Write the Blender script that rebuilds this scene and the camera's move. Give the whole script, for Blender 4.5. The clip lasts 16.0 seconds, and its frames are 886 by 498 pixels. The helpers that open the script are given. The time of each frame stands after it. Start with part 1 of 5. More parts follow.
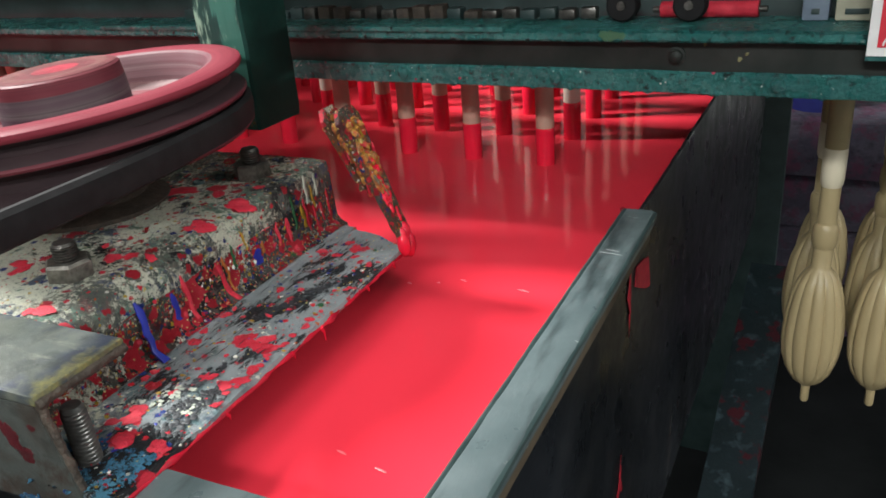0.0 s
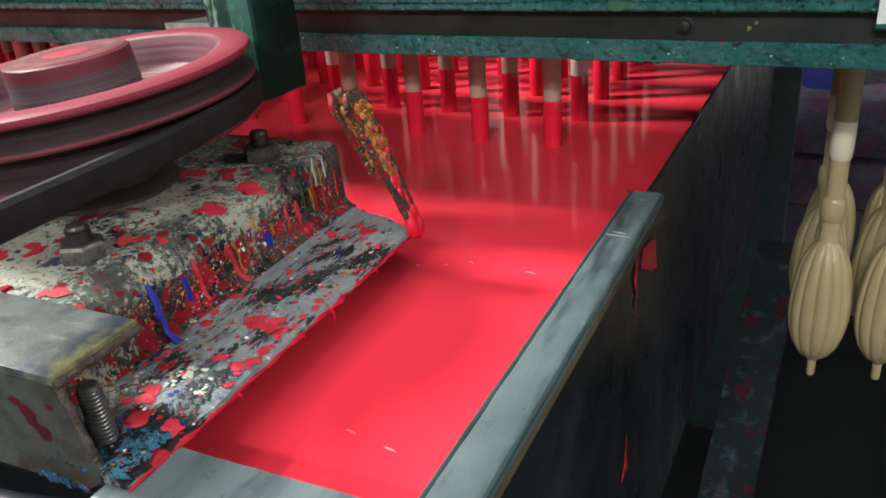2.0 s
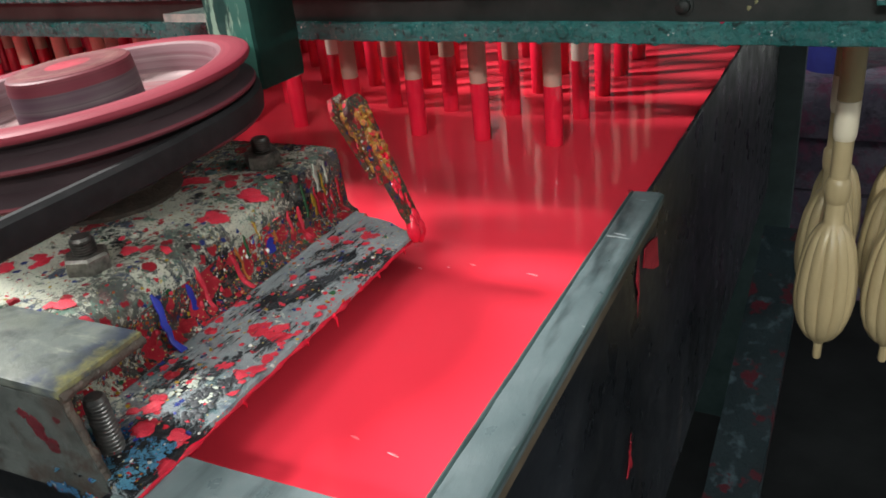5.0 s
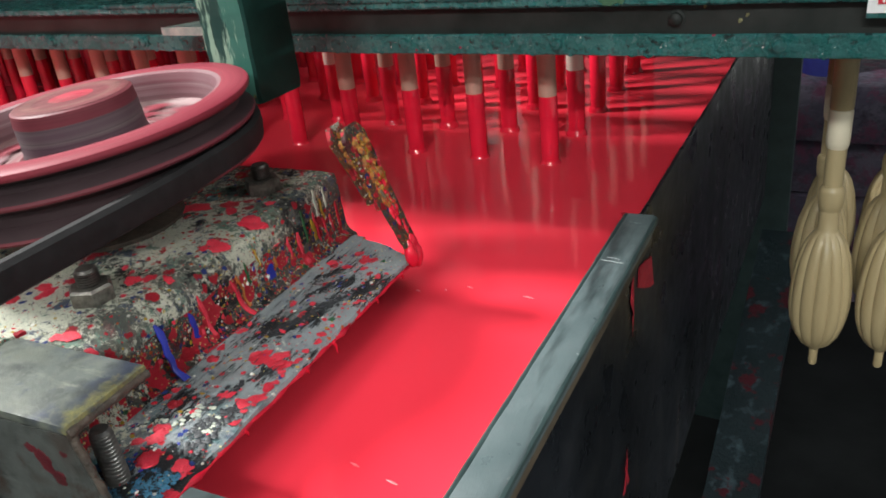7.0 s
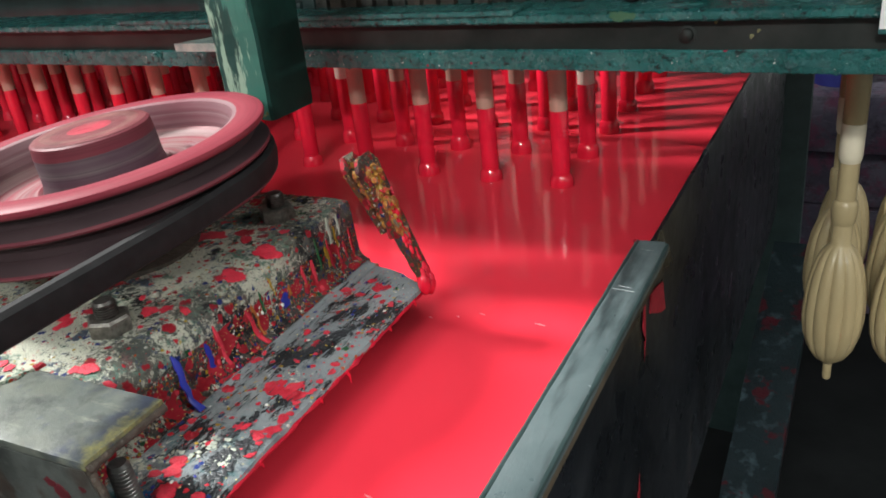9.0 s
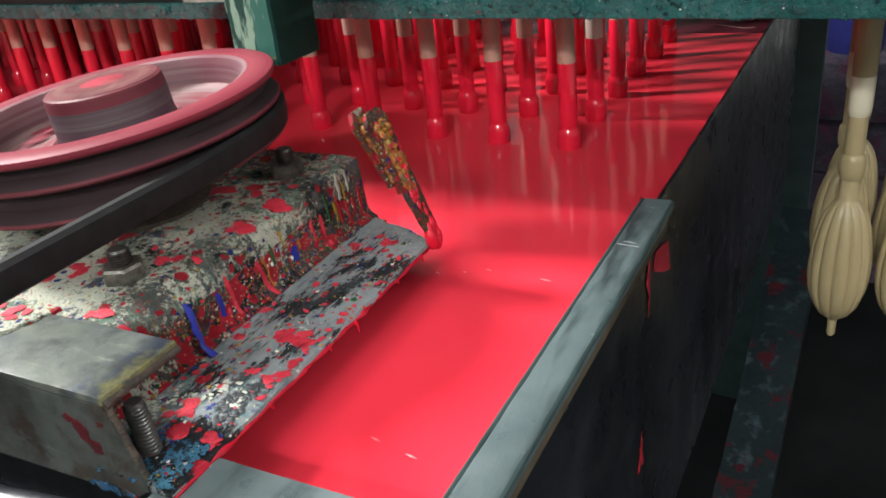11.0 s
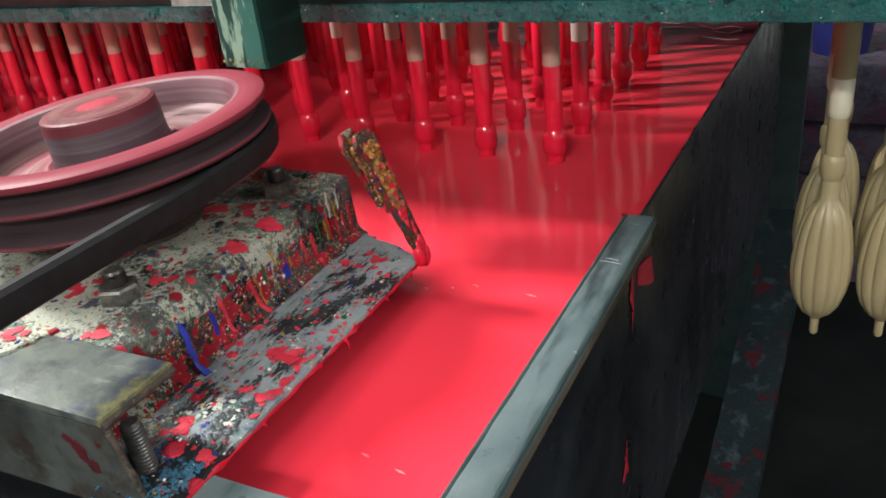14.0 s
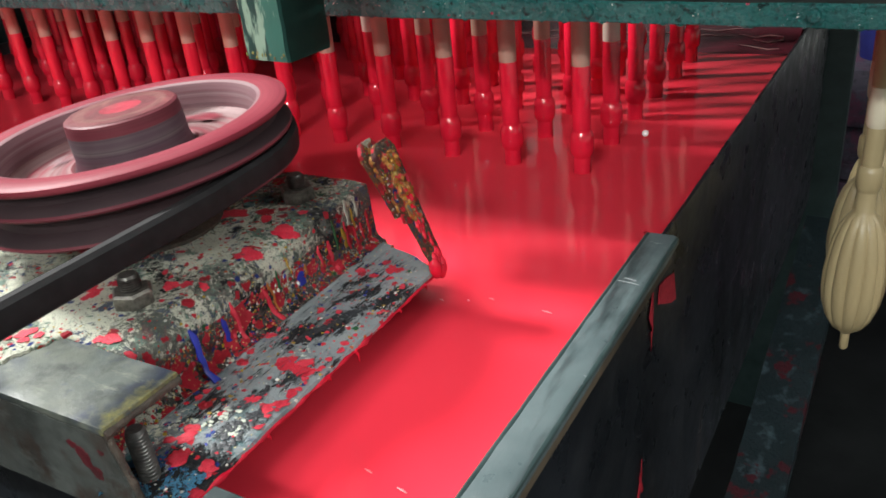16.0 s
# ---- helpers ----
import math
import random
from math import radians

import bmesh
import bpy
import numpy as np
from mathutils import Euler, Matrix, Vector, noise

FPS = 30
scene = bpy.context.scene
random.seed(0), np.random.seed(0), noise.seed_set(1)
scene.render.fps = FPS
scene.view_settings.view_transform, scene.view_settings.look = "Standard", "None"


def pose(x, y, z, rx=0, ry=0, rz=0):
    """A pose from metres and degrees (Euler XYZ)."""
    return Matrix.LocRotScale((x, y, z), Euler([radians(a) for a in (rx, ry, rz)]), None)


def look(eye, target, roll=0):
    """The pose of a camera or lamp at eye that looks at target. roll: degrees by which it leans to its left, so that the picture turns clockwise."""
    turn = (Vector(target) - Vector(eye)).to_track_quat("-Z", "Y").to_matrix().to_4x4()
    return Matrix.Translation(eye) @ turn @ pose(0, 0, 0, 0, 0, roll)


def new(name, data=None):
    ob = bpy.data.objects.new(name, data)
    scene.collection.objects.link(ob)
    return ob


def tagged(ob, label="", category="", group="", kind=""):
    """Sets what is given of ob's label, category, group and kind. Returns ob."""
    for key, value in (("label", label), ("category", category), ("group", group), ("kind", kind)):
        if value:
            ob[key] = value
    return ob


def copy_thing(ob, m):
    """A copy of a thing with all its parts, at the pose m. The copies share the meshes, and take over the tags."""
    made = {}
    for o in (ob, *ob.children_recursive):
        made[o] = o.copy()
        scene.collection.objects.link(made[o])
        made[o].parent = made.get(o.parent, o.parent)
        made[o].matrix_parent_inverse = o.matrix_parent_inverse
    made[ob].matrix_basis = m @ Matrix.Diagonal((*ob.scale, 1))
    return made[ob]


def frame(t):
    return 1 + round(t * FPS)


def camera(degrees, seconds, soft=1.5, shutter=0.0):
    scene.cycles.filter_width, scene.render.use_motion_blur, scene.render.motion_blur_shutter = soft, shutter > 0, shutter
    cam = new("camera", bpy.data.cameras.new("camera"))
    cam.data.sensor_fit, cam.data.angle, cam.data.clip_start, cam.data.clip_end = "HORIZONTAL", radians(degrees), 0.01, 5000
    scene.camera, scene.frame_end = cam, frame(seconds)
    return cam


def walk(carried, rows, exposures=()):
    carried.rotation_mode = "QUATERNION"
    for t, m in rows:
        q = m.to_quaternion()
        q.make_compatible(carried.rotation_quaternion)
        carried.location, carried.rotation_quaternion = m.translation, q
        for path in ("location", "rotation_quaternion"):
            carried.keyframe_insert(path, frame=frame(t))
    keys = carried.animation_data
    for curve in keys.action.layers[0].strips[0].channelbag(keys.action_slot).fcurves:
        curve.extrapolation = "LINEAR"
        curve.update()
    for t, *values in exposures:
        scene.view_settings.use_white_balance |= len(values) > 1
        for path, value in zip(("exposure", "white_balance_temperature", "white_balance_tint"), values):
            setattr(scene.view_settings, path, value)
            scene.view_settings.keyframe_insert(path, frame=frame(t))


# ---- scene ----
# ---- camera ----
cam = camera(58.0, 16.0, soft=1.7, shutter=0.4)
PATH = [
    (0, pose(0.1861, -0.6717, 0.3257, 65.852, 4.313, 27.479)),
    (0.5, pose(0.19, -0.6709, 0.3254, 65.256, 4.495, 27.496)),
    (1, pose(0.1888, -0.6735, 0.3189, 64.956, 4.501, 27.404)),
    (1.5, pose(0.187, -0.6765, 0.318, 64.758, 4.494, 27.594)),
    (2, pose(0.1875, -0.6761, 0.3177, 64.516, 4.506, 27.907)),
    (2.5, pose(0.1869, -0.6795, 0.3166, 64.311, 4.647, 27.843)),
    (3, pose(0.1855, -0.6798, 0.3113, 64.207, 4.82, 27.69)),
    (3.5, pose(0.1855, -0.6769, 0.3085, 64.089, 5.055, 27.723)),
    (4, pose(0.1908, -0.6733, 0.3109, 64.033, 5.431, 27.986)),
    (6.5, pose(0.1942, -0.6743, 0.3094, 64.011, 5.611, 27.903)),
    (7, pose(0.198, -0.674, 0.3209, 64.18, 5.836, 27.837)),
    (7.5, pose(0.1992, -0.6709, 0.3237, 64.56, 6.083, 28.042)),
    (8, pose(0.1952, -0.6747, 0.3265, 64.995, 6.07, 28.012)),
    (8.5, pose(0.2004, -0.6729, 0.3322, 65.062, 6.327, 28.517)),
    (9, pose(0.1974, -0.6721, 0.3266, 64.936, 6.179, 28.541)),
    (9.5, pose(0.1958, -0.6737, 0.3149, 63.961, 5.936, 29.341)),
    (12, pose(0.2128, -0.6929, 0.3033, 63.093, 6.03, 29.098)),
    (12.5, pose(0.2138, -0.6934, 0.304, 63.146, 6.012, 28.792)),
    (13, pose(0.2147, -0.6928, 0.306, 63.067, 5.953, 28.787)),
    (13.5, pose(0.216, -0.6944, 0.3054, 63.21, 6.138, 28.676)),
    (14, pose(0.2151, -0.6926, 0.3067, 63.27, 6.053, 28.607)),
    (14.5, pose(0.2158, -0.6885, 0.312, 63.359, 6.269, 28.981)),
    (15, pose(0.2216, -0.6878, 0.316, 63.32, 6.027, 29.902)),
    (15.5, pose(0.2272, -0.677, 0.3096, 63.105, 5.71, 31.273)),
    (16, pose(0.2242, -0.6726, 0.3061, 63.151, 5.339, 31.775)),
]
walk(cam, PATH)

# ---- light: fluorescent lamps under a low workshop ceiling, and added fill lamps ----
world = bpy.data.worlds.new("world")
scene.world = world
world.use_nodes = True
world.node_tree.nodes["Background"].inputs[0].default_value = (0.5, 0.55, 0.6, 1)
world.node_tree.nodes["Background"].inputs[1].default_value = 0.10
scene.view_settings.exposure = 0.06


def lamp(name, eye, target, sx, sy, watts, colour):
    d = bpy.data.lights.new(name, "AREA")
    d.shape, d.size, d.size_y, d.energy, d.color = "RECTANGLE", sx, sy, watts, colour
    ob = new(name, d)
    ob.matrix_world = look(eye, target)
    return ob


lamp("tube_lights_left_of_tank", (-2.35, -0.35, 2.15), (-0.1, -0.15, 0.0), 0.5, 0.6, 272, (0.98, 1.0, 0.97))
lamp("tube_light_over_tank", (-1.05, -0.62, 2.35), (-1.05, -0.03, 0.0), 1.0, 0.06, 22, (0.96, 1.0, 0.99))
# wide unseen panel, added as soft fill from overhead
lamp("overhead_fill", (-0.75, -2.0, 2.45), (-0.2, -0.5, 0.0), 4.6, 2.2, 12, (0.96, 1.0, 0.99))
# added front fill, low enough to reach the rods and the cover
lamp("fill_from_front", (0.45, -3.2, 2.1), (-0.1, -0.2, 0.0), 0.9, 0.12, 84, (0.95, 1.0, 0.98))
# added to brighten the cover beneath the pulley from the right
lamp("fill_from_right", (2.6, 0.22, 1.7), (-0.3, -0.15, 0.0), 0.10, 1.0, 44, (0.95, 1.0, 0.98))
# second added front fill, set further right
lamp("fill_from_front_right", (1.55, -3.3, 1.9), (0.0, 0.2, 0.0), 0.9, 0.12, 30, (0.95, 1.0, 0.98))


# ---- materials ----
class Nodes:
    """A small builder for procedural materials in object space."""

    def __init__(self, name, rough=0.5, metal=0.0, scale=1.0, gloss=0.5):
        self.m = bpy.data.materials.new(name)
        self.m.use_nodes = True
        self.t = self.m.node_tree
        self.p = self.t.nodes["Principled BSDF"]
        self.p.inputs["Metallic"].default_value = metal
        self.p.inputs["Roughness"].default_value = rough
        self.p.inputs["Specular IOR Level"].default_value = gloss
        self.co = self.t.nodes.new("ShaderNodeTexCoord").outputs["Object"]
        if scale != 1.0:
            self.co = self.mapped((scale,) * 3)

    def add(self, kind, **values):
        n = self.t.nodes.new(kind)
        for k, v in values.items():
            n.inputs[k].default_value = v
        return n

    def link(self, a, b):
        self.t.links.new(a, b)

    def mapped(self, scale, offset=(0, 0, 0)):
        n = self.t.nodes.new("ShaderNodeMapping")
        n.inputs["Scale"].default_value = scale
        n.inputs["Location"].default_value = offset
        self.link(self.co, n.inputs["Vector"])
        return n.outputs[0]

    def noise(self, scale, detail=4, rough=0.6, stretch=(1, 1, 1), offset=(0, 0, 0), distort=0.0):
        n = self.add("ShaderNodeTexNoise", Scale=scale, Detail=detail, Roughness=rough, Distortion=distort)
        self.link(self.mapped(stretch, offset), n.inputs["Vector"])
        return n.outputs["Fac"]

    def ramp(self, fac, lo, hi):
        n = self.t.nodes.new("ShaderNodeMapRange")
        n.inputs["From Min"].default_value, n.inputs["From Max"].default_value = lo, hi
        self.link(fac, n.inputs["Value"])
        return n.outputs["Result"]

    def math(self, op, a, b):
        n = self.t.nodes.new("ShaderNodeMath")
        n.operation = op
        for i, v in enumerate((a, b)):
            if isinstance(v, (int, float)):
                n.inputs[i].default_value = v
            else:
                self.link(v, n.inputs[i])
        return n.outputs[0]

    def mix(self, fac, a, b):
        n = self.t.nodes.new("ShaderNodeMix")
        n.data_type = "RGBA"
        for i, v in ((6, a), (7, b)):
            if isinstance(v, tuple):
                n.inputs[i].default_value = (*v, 1)
            else:
                self.link(v, n.inputs[i])
        self.link(fac, n.inputs[0])
        return n.outputs[2]

    def blobs(self, scale, size, warp=0.35, offset=(0, 0, 0), keep=0.5, stretch=(1, 1, 1)):
        """Round, ragged drops: cells of which only some carry a drop."""
        off = self.mapped(stretch, offset)
        wn = self.add("ShaderNodeTexNoise", Scale=scale * 1.9, Detail=5.0, Roughness=0.72)
        self.link(off, wn.inputs["Vector"])
        v = self.t.nodes.new("ShaderNodeVectorMath")
        v.operation = "MULTIPLY_ADD"
        self.link(wn.outputs["Color"], v.inputs[0])
        v.inputs[1].default_value = (warp / scale,) * 3
        self.link(off, v.inputs[2])
        vo = self.add("ShaderNodeTexVoronoi", Scale=scale)
        self.link(v.outputs[0], vo.inputs["Vector"])
        sep = self.t.nodes.new("ShaderNodeSeparateColor")
        self.link(vo.outputs["Color"], sep.inputs[0])
        cell = self.math("GREATER_THAN", sep.outputs[0], 1 - keep)
        grow = self.math("MULTIPLY", sep.outputs[1], size)
        drop = self.math("LESS_THAN", vo.outputs["Distance"], grow)
        return self.math("MULTIPLY", drop, cell)

    def colour(self, c):
        if isinstance(c, tuple):
            self.p.inputs["Base Color"].default_value = (*c, 1)
        else:
            self.link(c, self.p.inputs["Base Color"])
        return self

    def rough(self, fac):
        self.link(fac, self.p.inputs["Roughness"])
        return self

    def bump(self, height, strength=0.3, distance=0.002):
        n = self.add("ShaderNodeBump", Strength=strength, Distance=distance)
        self.link(height, n.inputs["Height"])
        self.link(n.outputs[0], self.p.inputs["Normal"])
        return self


def red_latex_liquid():
    n = Nodes("liquid red latex", 0.10)
    big = n.noise(3, 3)
    c = n.mix(n.ramp(big, 0.35, 0.7), (0.66, 0.029, 0.050), (0.70, 0.034, 0.057))
    n.colour(c).bump(n.noise(9, 2), 0.10, 0.004)
    n.p.inputs["Specular IOR Level"].default_value = 0.16
    return n.m


def wet_red():
    n = Nodes("wet red latex film", 0.16)
    n.colour(n.mix(n.ramp(n.noise(25, 3), 0.35, 0.7), (0.58, 0.010, 0.032), (0.66, 0.014, 0.040)))
    n.bump(n.noise(60, 2, stretch=(1, 1, 0.25)), 0.12, 0.001)
    n.p.inputs["Coat Weight"].default_value = 0.3
    return n.m


def teal_enamel():
    n = Nodes("teal enamel paint", 0.3)
    c = n.mix(n.ramp(n.noise(14, 5), 0.35, 0.7), (0.011, 0.090, 0.086), (0.034, 0.170, 0.160))
    c = n.mix(n.ramp(n.noise(130, 5), 0.56, 0.66), c, (0.006, 0.022, 0.022))
    c = n.mix(n.ramp(n.noise(75, 6, 0.7, offset=(3, 1, 7)), 0.66, 0.69), c, (0.16, 0.24, 0.22))
    c = n.mix(n.blobs(90, 0.22, keep=0.06, offset=(2, 5, 1)), c, (0.30, 0.02, 0.05))
    n.colour(c).rough(n.ramp(n.noise(60, 4), 0.25, 1.3)).bump(n.noise(170, 5, 0.65), 1.0, 0.006)
    return n.m


def worn_post():
    n = Nodes("chipped green post paint", 0.45)
    c = n.mix(n.ramp(n.noise(12, 4), 0.3, 0.7), (0.004, 0.026, 0.021), (0.008, 0.045, 0.038))
    run = n.noise(26, 5, 0.65, stretch=(1, 1, 0.16), offset=(4, 2, 9))
    c = n.mix(n.ramp(run, 0.53, 0.55), c, (0.028, 0.105, 0.082))
    c = n.mix(n.ramp(n.noise(30, 5, 0.7, stretch=(1, 1, 0.2)), 0.55, 0.59), c, (0.20, 0.29, 0.22))
    c = n.mix(n.ramp(n.noise(34, 6, 0.7, stretch=(1, 1, 0.3), offset=(8, 0, 3)), 0.63, 0.67), c, (0.20, 0.16, 0.06))
    n.colour(c).bump(run, 0.6, 0.003)
    return n.m


def dark_steel():
    n = Nodes("black tank steel", 0.42, gloss=0.35)
    c = n.mix(n.ramp(n.noise(5, 5), 0.3, 0.75), (0.006, 0.0075, 0.010), (0.021, 0.023, 0.028))
    c = n.mix(n.ramp(n.noise(14, 4, stretch=(1, 1, 0.12)), 0.60, 0.75), c, (0.050, 0.041, 0.040))
    c = n.mix(n.blobs(26, 0.28, keep=0.05, stretch=(1, 1, 0.35)), c, (0.30, 0.008, 0.02))
    n.colour(c).rough(n.ramp(n.noise(18, 4), 0.1, 1.2)).bump(n.noise(40, 5), 0.25, 0.002)
    return n.m


def rim_paint():
    n = Nodes("scuffed grey-green rim paint", 0.42)
    c = n.mix(n.ramp(n.noise(7, 5), 0.3, 0.7), (0.048, 0.066, 0.070), (0.088, 0.112, 0.116))
    c = n.mix(n.ramp(n.noise(26, 5, stretch=(1, 0.16, 1)), 0.52, 0.64), c, (0.020, 0.028, 0.030))
    c = n.mix(n.ramp(n.noise(90, 4, stretch=(0.2, 1, 1), offset=(5, 0, 0)), 0.68, 0.71), c, (0.22, 0.25, 0.25))
    c = n.mix(n.blobs(60, 0.25, keep=0.05), c, (0.42, 0.02, 0.03))
    n.colour(c).rough(n.ramp(n.noise(35, 5), 0.05, 1.1)).bump(n.noise(60, 6, 0.65, stretch=(1, 0.4, 1)), 0.35, 0.002)
    return n.m


def red_dry():
    n = Nodes("dried red latex", 0.5, gloss=0.3)
    c = n.mix(n.ramp(n.noise(70, 4), 0.35, 0.65), (0.40, 0.012, 0.030), (0.58, 0.035, 0.060))
    c = n.mix(n.ramp(n.noise(260, 6, 0.75, offset=(3, 8, 1)), 0.60, 0.64), c, (0.10, 0.035, 0.035))
    n.colour(c).bump(n.noise(300, 5, 0.7), 0.9, 0.002)
    return n.m


def brown_edge():
    n = Nodes("brown bare edge", 0.6)
    n.colour(n.mix(n.ramp(n.noise(20, 4), 0.3, 0.7), (0.05, 0.035, 0.022), (0.13, 0.095, 0.06)))
    return n.m


def splattered(name, base_a, base_b, crust, dark, streak=False, spots=1.0, tint=0.0, fade=None, flaking=None):
    """Steel under years of spilt latex in many colours."""
    n = Nodes(name, 0.6, gloss=0.22)
    along = (1, 0.22, 1) if streak else (1, 1, 1)
    c = n.mix(n.ramp(n.noise(16, 5), 0.35, 0.65), base_a, base_b)
    lump = n.noise(175, 12, 0.85, offset=(2, 7, 1))
    large = n.noise(15, 4, 0.6, offset=(6, 3, 8))
    c = n.mix(n.ramp(n.noise(22, 5, 0.7, offset=(1, 8, 6)), 0.50 + 0.3 * tint, 0.62 + 0.3 * tint), c, (0.060, 0.085, 0.075))
    c = n.mix(n.ramp(n.noise(40, 6, 0.7, offset=(5, 5, 5)), 0.56 + 0.2 * tint, 0.66 + 0.2 * tint), c, (0.085, 0.016, 0.020))
    c = n.mix(n.ramp(n.noise(30, 6, 0.72, offset=(7, 1, 2)), 0.58, 0.68), c, (0.045, 0.060, 0.105))
    lump0 = lump
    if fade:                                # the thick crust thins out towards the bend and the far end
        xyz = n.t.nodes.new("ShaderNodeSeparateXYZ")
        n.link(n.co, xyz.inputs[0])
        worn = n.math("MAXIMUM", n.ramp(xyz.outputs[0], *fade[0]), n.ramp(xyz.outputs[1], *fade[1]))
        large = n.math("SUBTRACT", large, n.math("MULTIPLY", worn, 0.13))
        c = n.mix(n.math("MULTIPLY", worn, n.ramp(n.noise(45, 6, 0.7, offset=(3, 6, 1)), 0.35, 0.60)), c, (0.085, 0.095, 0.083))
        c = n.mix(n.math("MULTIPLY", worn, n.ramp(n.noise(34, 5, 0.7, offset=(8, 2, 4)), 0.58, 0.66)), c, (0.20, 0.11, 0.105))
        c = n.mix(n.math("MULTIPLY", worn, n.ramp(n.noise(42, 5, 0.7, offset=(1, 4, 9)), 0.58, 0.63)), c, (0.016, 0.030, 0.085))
    scab = n.noise(13, 2, offset=(4, 9, 2))
    if flaking:                             # paint flakes off towards the near end
        xyz = n.t.nodes.new("ShaderNodeSeparateXYZ")
        n.link(n.co, xyz.inputs[0])
        near = n.ramp(xyz.outputs[1], flaking[1], flaking[0])
        scab = n.math("ADD", scab, n.math("MULTIPLY", near, 0.10))
        large = n.math("ADD", large, n.math("MULTIPLY", near, 0.10))
        c = n.mix(n.math("MULTIPLY", near, n.ramp(n.noise(55, 6, 0.7, offset=(2, 8, 5)), 0.50, 0.56)), c, (0.040, 0.115, 0.125))
    both = n.math("ADD", n.math("MULTIPLY", lump, 0.58), n.math("MULTIPLY", large, 0.42))
    c = n.mix(n.ramp(both, 0.540 - 0.08 * crust, 0.549 - 0.08 * crust), c, (0.60, 0.60, 0.49))
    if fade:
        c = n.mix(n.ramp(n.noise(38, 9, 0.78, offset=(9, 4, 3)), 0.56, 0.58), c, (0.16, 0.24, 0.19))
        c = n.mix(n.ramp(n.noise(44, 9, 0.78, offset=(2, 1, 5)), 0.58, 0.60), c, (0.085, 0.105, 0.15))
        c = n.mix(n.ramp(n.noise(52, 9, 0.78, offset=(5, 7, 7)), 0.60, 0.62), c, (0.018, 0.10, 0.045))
    c = n.mix(n.ramp(n.noise(240, 6, 0.75, offset=(3, 3, 1)), 0.60 + 0.08 * streak, 0.64 + 0.08 * streak), c, (0.045, 0.042, 0.036))
    if not streak:
        c = n.mix(n.ramp(n.noise(620, 4, 0.7, offset=(6, 1, 1)), 0.60, 0.63), c, (0.030, 0.029, 0.026))
    pitch = n.math("ADD", n.math("MULTIPLY", n.noise(110, 9, 0.8, stretch=along, offset=(9, 2, 4)), 0.55), n.math("MULTIPLY", scab, 0.45))
    c = n.mix(n.ramp(pitch, 0.550 - 0.06 * dark, 0.558 - 0.06 * dark), c, (0.013, 0.014, 0.016))
    for k, (s, size, keep, col) in enumerate((
            (170, 0.50, 0.12, (0.014, 0.030, 0.16)), (260, 0.45, 0.06, (0.42, 0.27, 0.02)),
            (220, 0.45, 0.06, (0.40, 0.07, 0.01)), (300, 0.45, 0.07, (0.55, 0.53, 0.48)),
            (130, 0.45, 0.05, (0.02, 0.09, 0.035)), (95, 0.55, 0.16, (0.34, 0.010, 0.022)), (62, 0.75, 0.11, (0.50, 0.020, 0.040)),
            (210, 0.50, 0.14, (0.52, 0.016, 0.032)), (480, 0.42, 0.07, (0.62, 0.52, 0.20)), (520, 0.45, 0.08, (0.50, 0.020, 0.03)))):
        c = n.mix(n.blobs(s, size, 0.95, (k * 1.3, k * 0.7, k * 2.1), keep * spots), c, col)
    n.colour(c).rough(n.ramp(n.noise(70, 4), -0.1, 0.95))
    n.bump(n.math("ADD", lump, n.math("MULTIPLY", n.noise(420, 5, 0.7), 0.8)), 1.0, 0.0018 if streak else 0.006)
    return n.m


def plain(name, a, b, rough=0.5, metal=0.0, grain=30, stretch=(1, 1, 1), relief=0.2, depth=0.001):
    n = Nodes(name, rough, metal)
    n.colour(n.mix(n.ramp(n.noise(grain, 5, stretch=stretch), 0.32, 0.68), a, b))
    n.bump(n.noise(grain * 3, 4, stretch=stretch), relief, depth)
    return n.m


def smudged(name, a, b, c3, rough=0.5, yellow=None):
    n = Nodes(name, rough, gloss=0.12)
    c = n.mix(n.ramp(n.noise(9, 3), 0.4, 0.62), a, b)
    c = n.mix(n.ramp(n.noise(13, 3, offset=(4, 4, 1)), 0.52, 0.66), c, c3)
    if yellow:                              # oil has stained this edge yellow
        xyz = n.t.nodes.new("ShaderNodeSeparateXYZ")
        n.link(n.co, xyz.inputs[0])
        edge = n.math("ADD", n.ramp(xyz.outputs[0], *yellow), n.math("MULTIPLY", n.math("SUBTRACT", n.noise(38, 5, 0.7, offset=(6, 6, 2)), 0.5), 2.2))
        c = n.mix(n.ramp(edge, 0.50, 1.1), c, (0.24, 0.215, 0.07))
    c = n.mix(n.ramp(n.noise(34, 6, 0.7, offset=(2, 2, 6)), 0.50, 0.72), c, tuple(v * 0.45 for v in a))
    c = n.mix(n.ramp(n.noise(17, 7, 0.72, offset=(9, 1, 4)), 0.52, 0.62), c, c3)
    c = n.mix(n.ramp(n.noise(60, 6, 0.75, stretch=(0.3, 1, 1), offset=(1, 3, 2)), 0.56, 0.70), c, tuple(min(1.0, v * 1.3) for v in b))
    c = n.mix(n.ramp(n.noise(330, 5, 0.75, offset=(7, 3, 9)), 0.64, 0.69), c, tuple(v * 0.35 for v in a))
    n.colour(c).rough(n.ramp(n.noise(45, 4), 0.5 - rough, 1.5 - rough)).bump(n.noise(120, 7, 0.7), 0.45, 0.001)
    return n.m


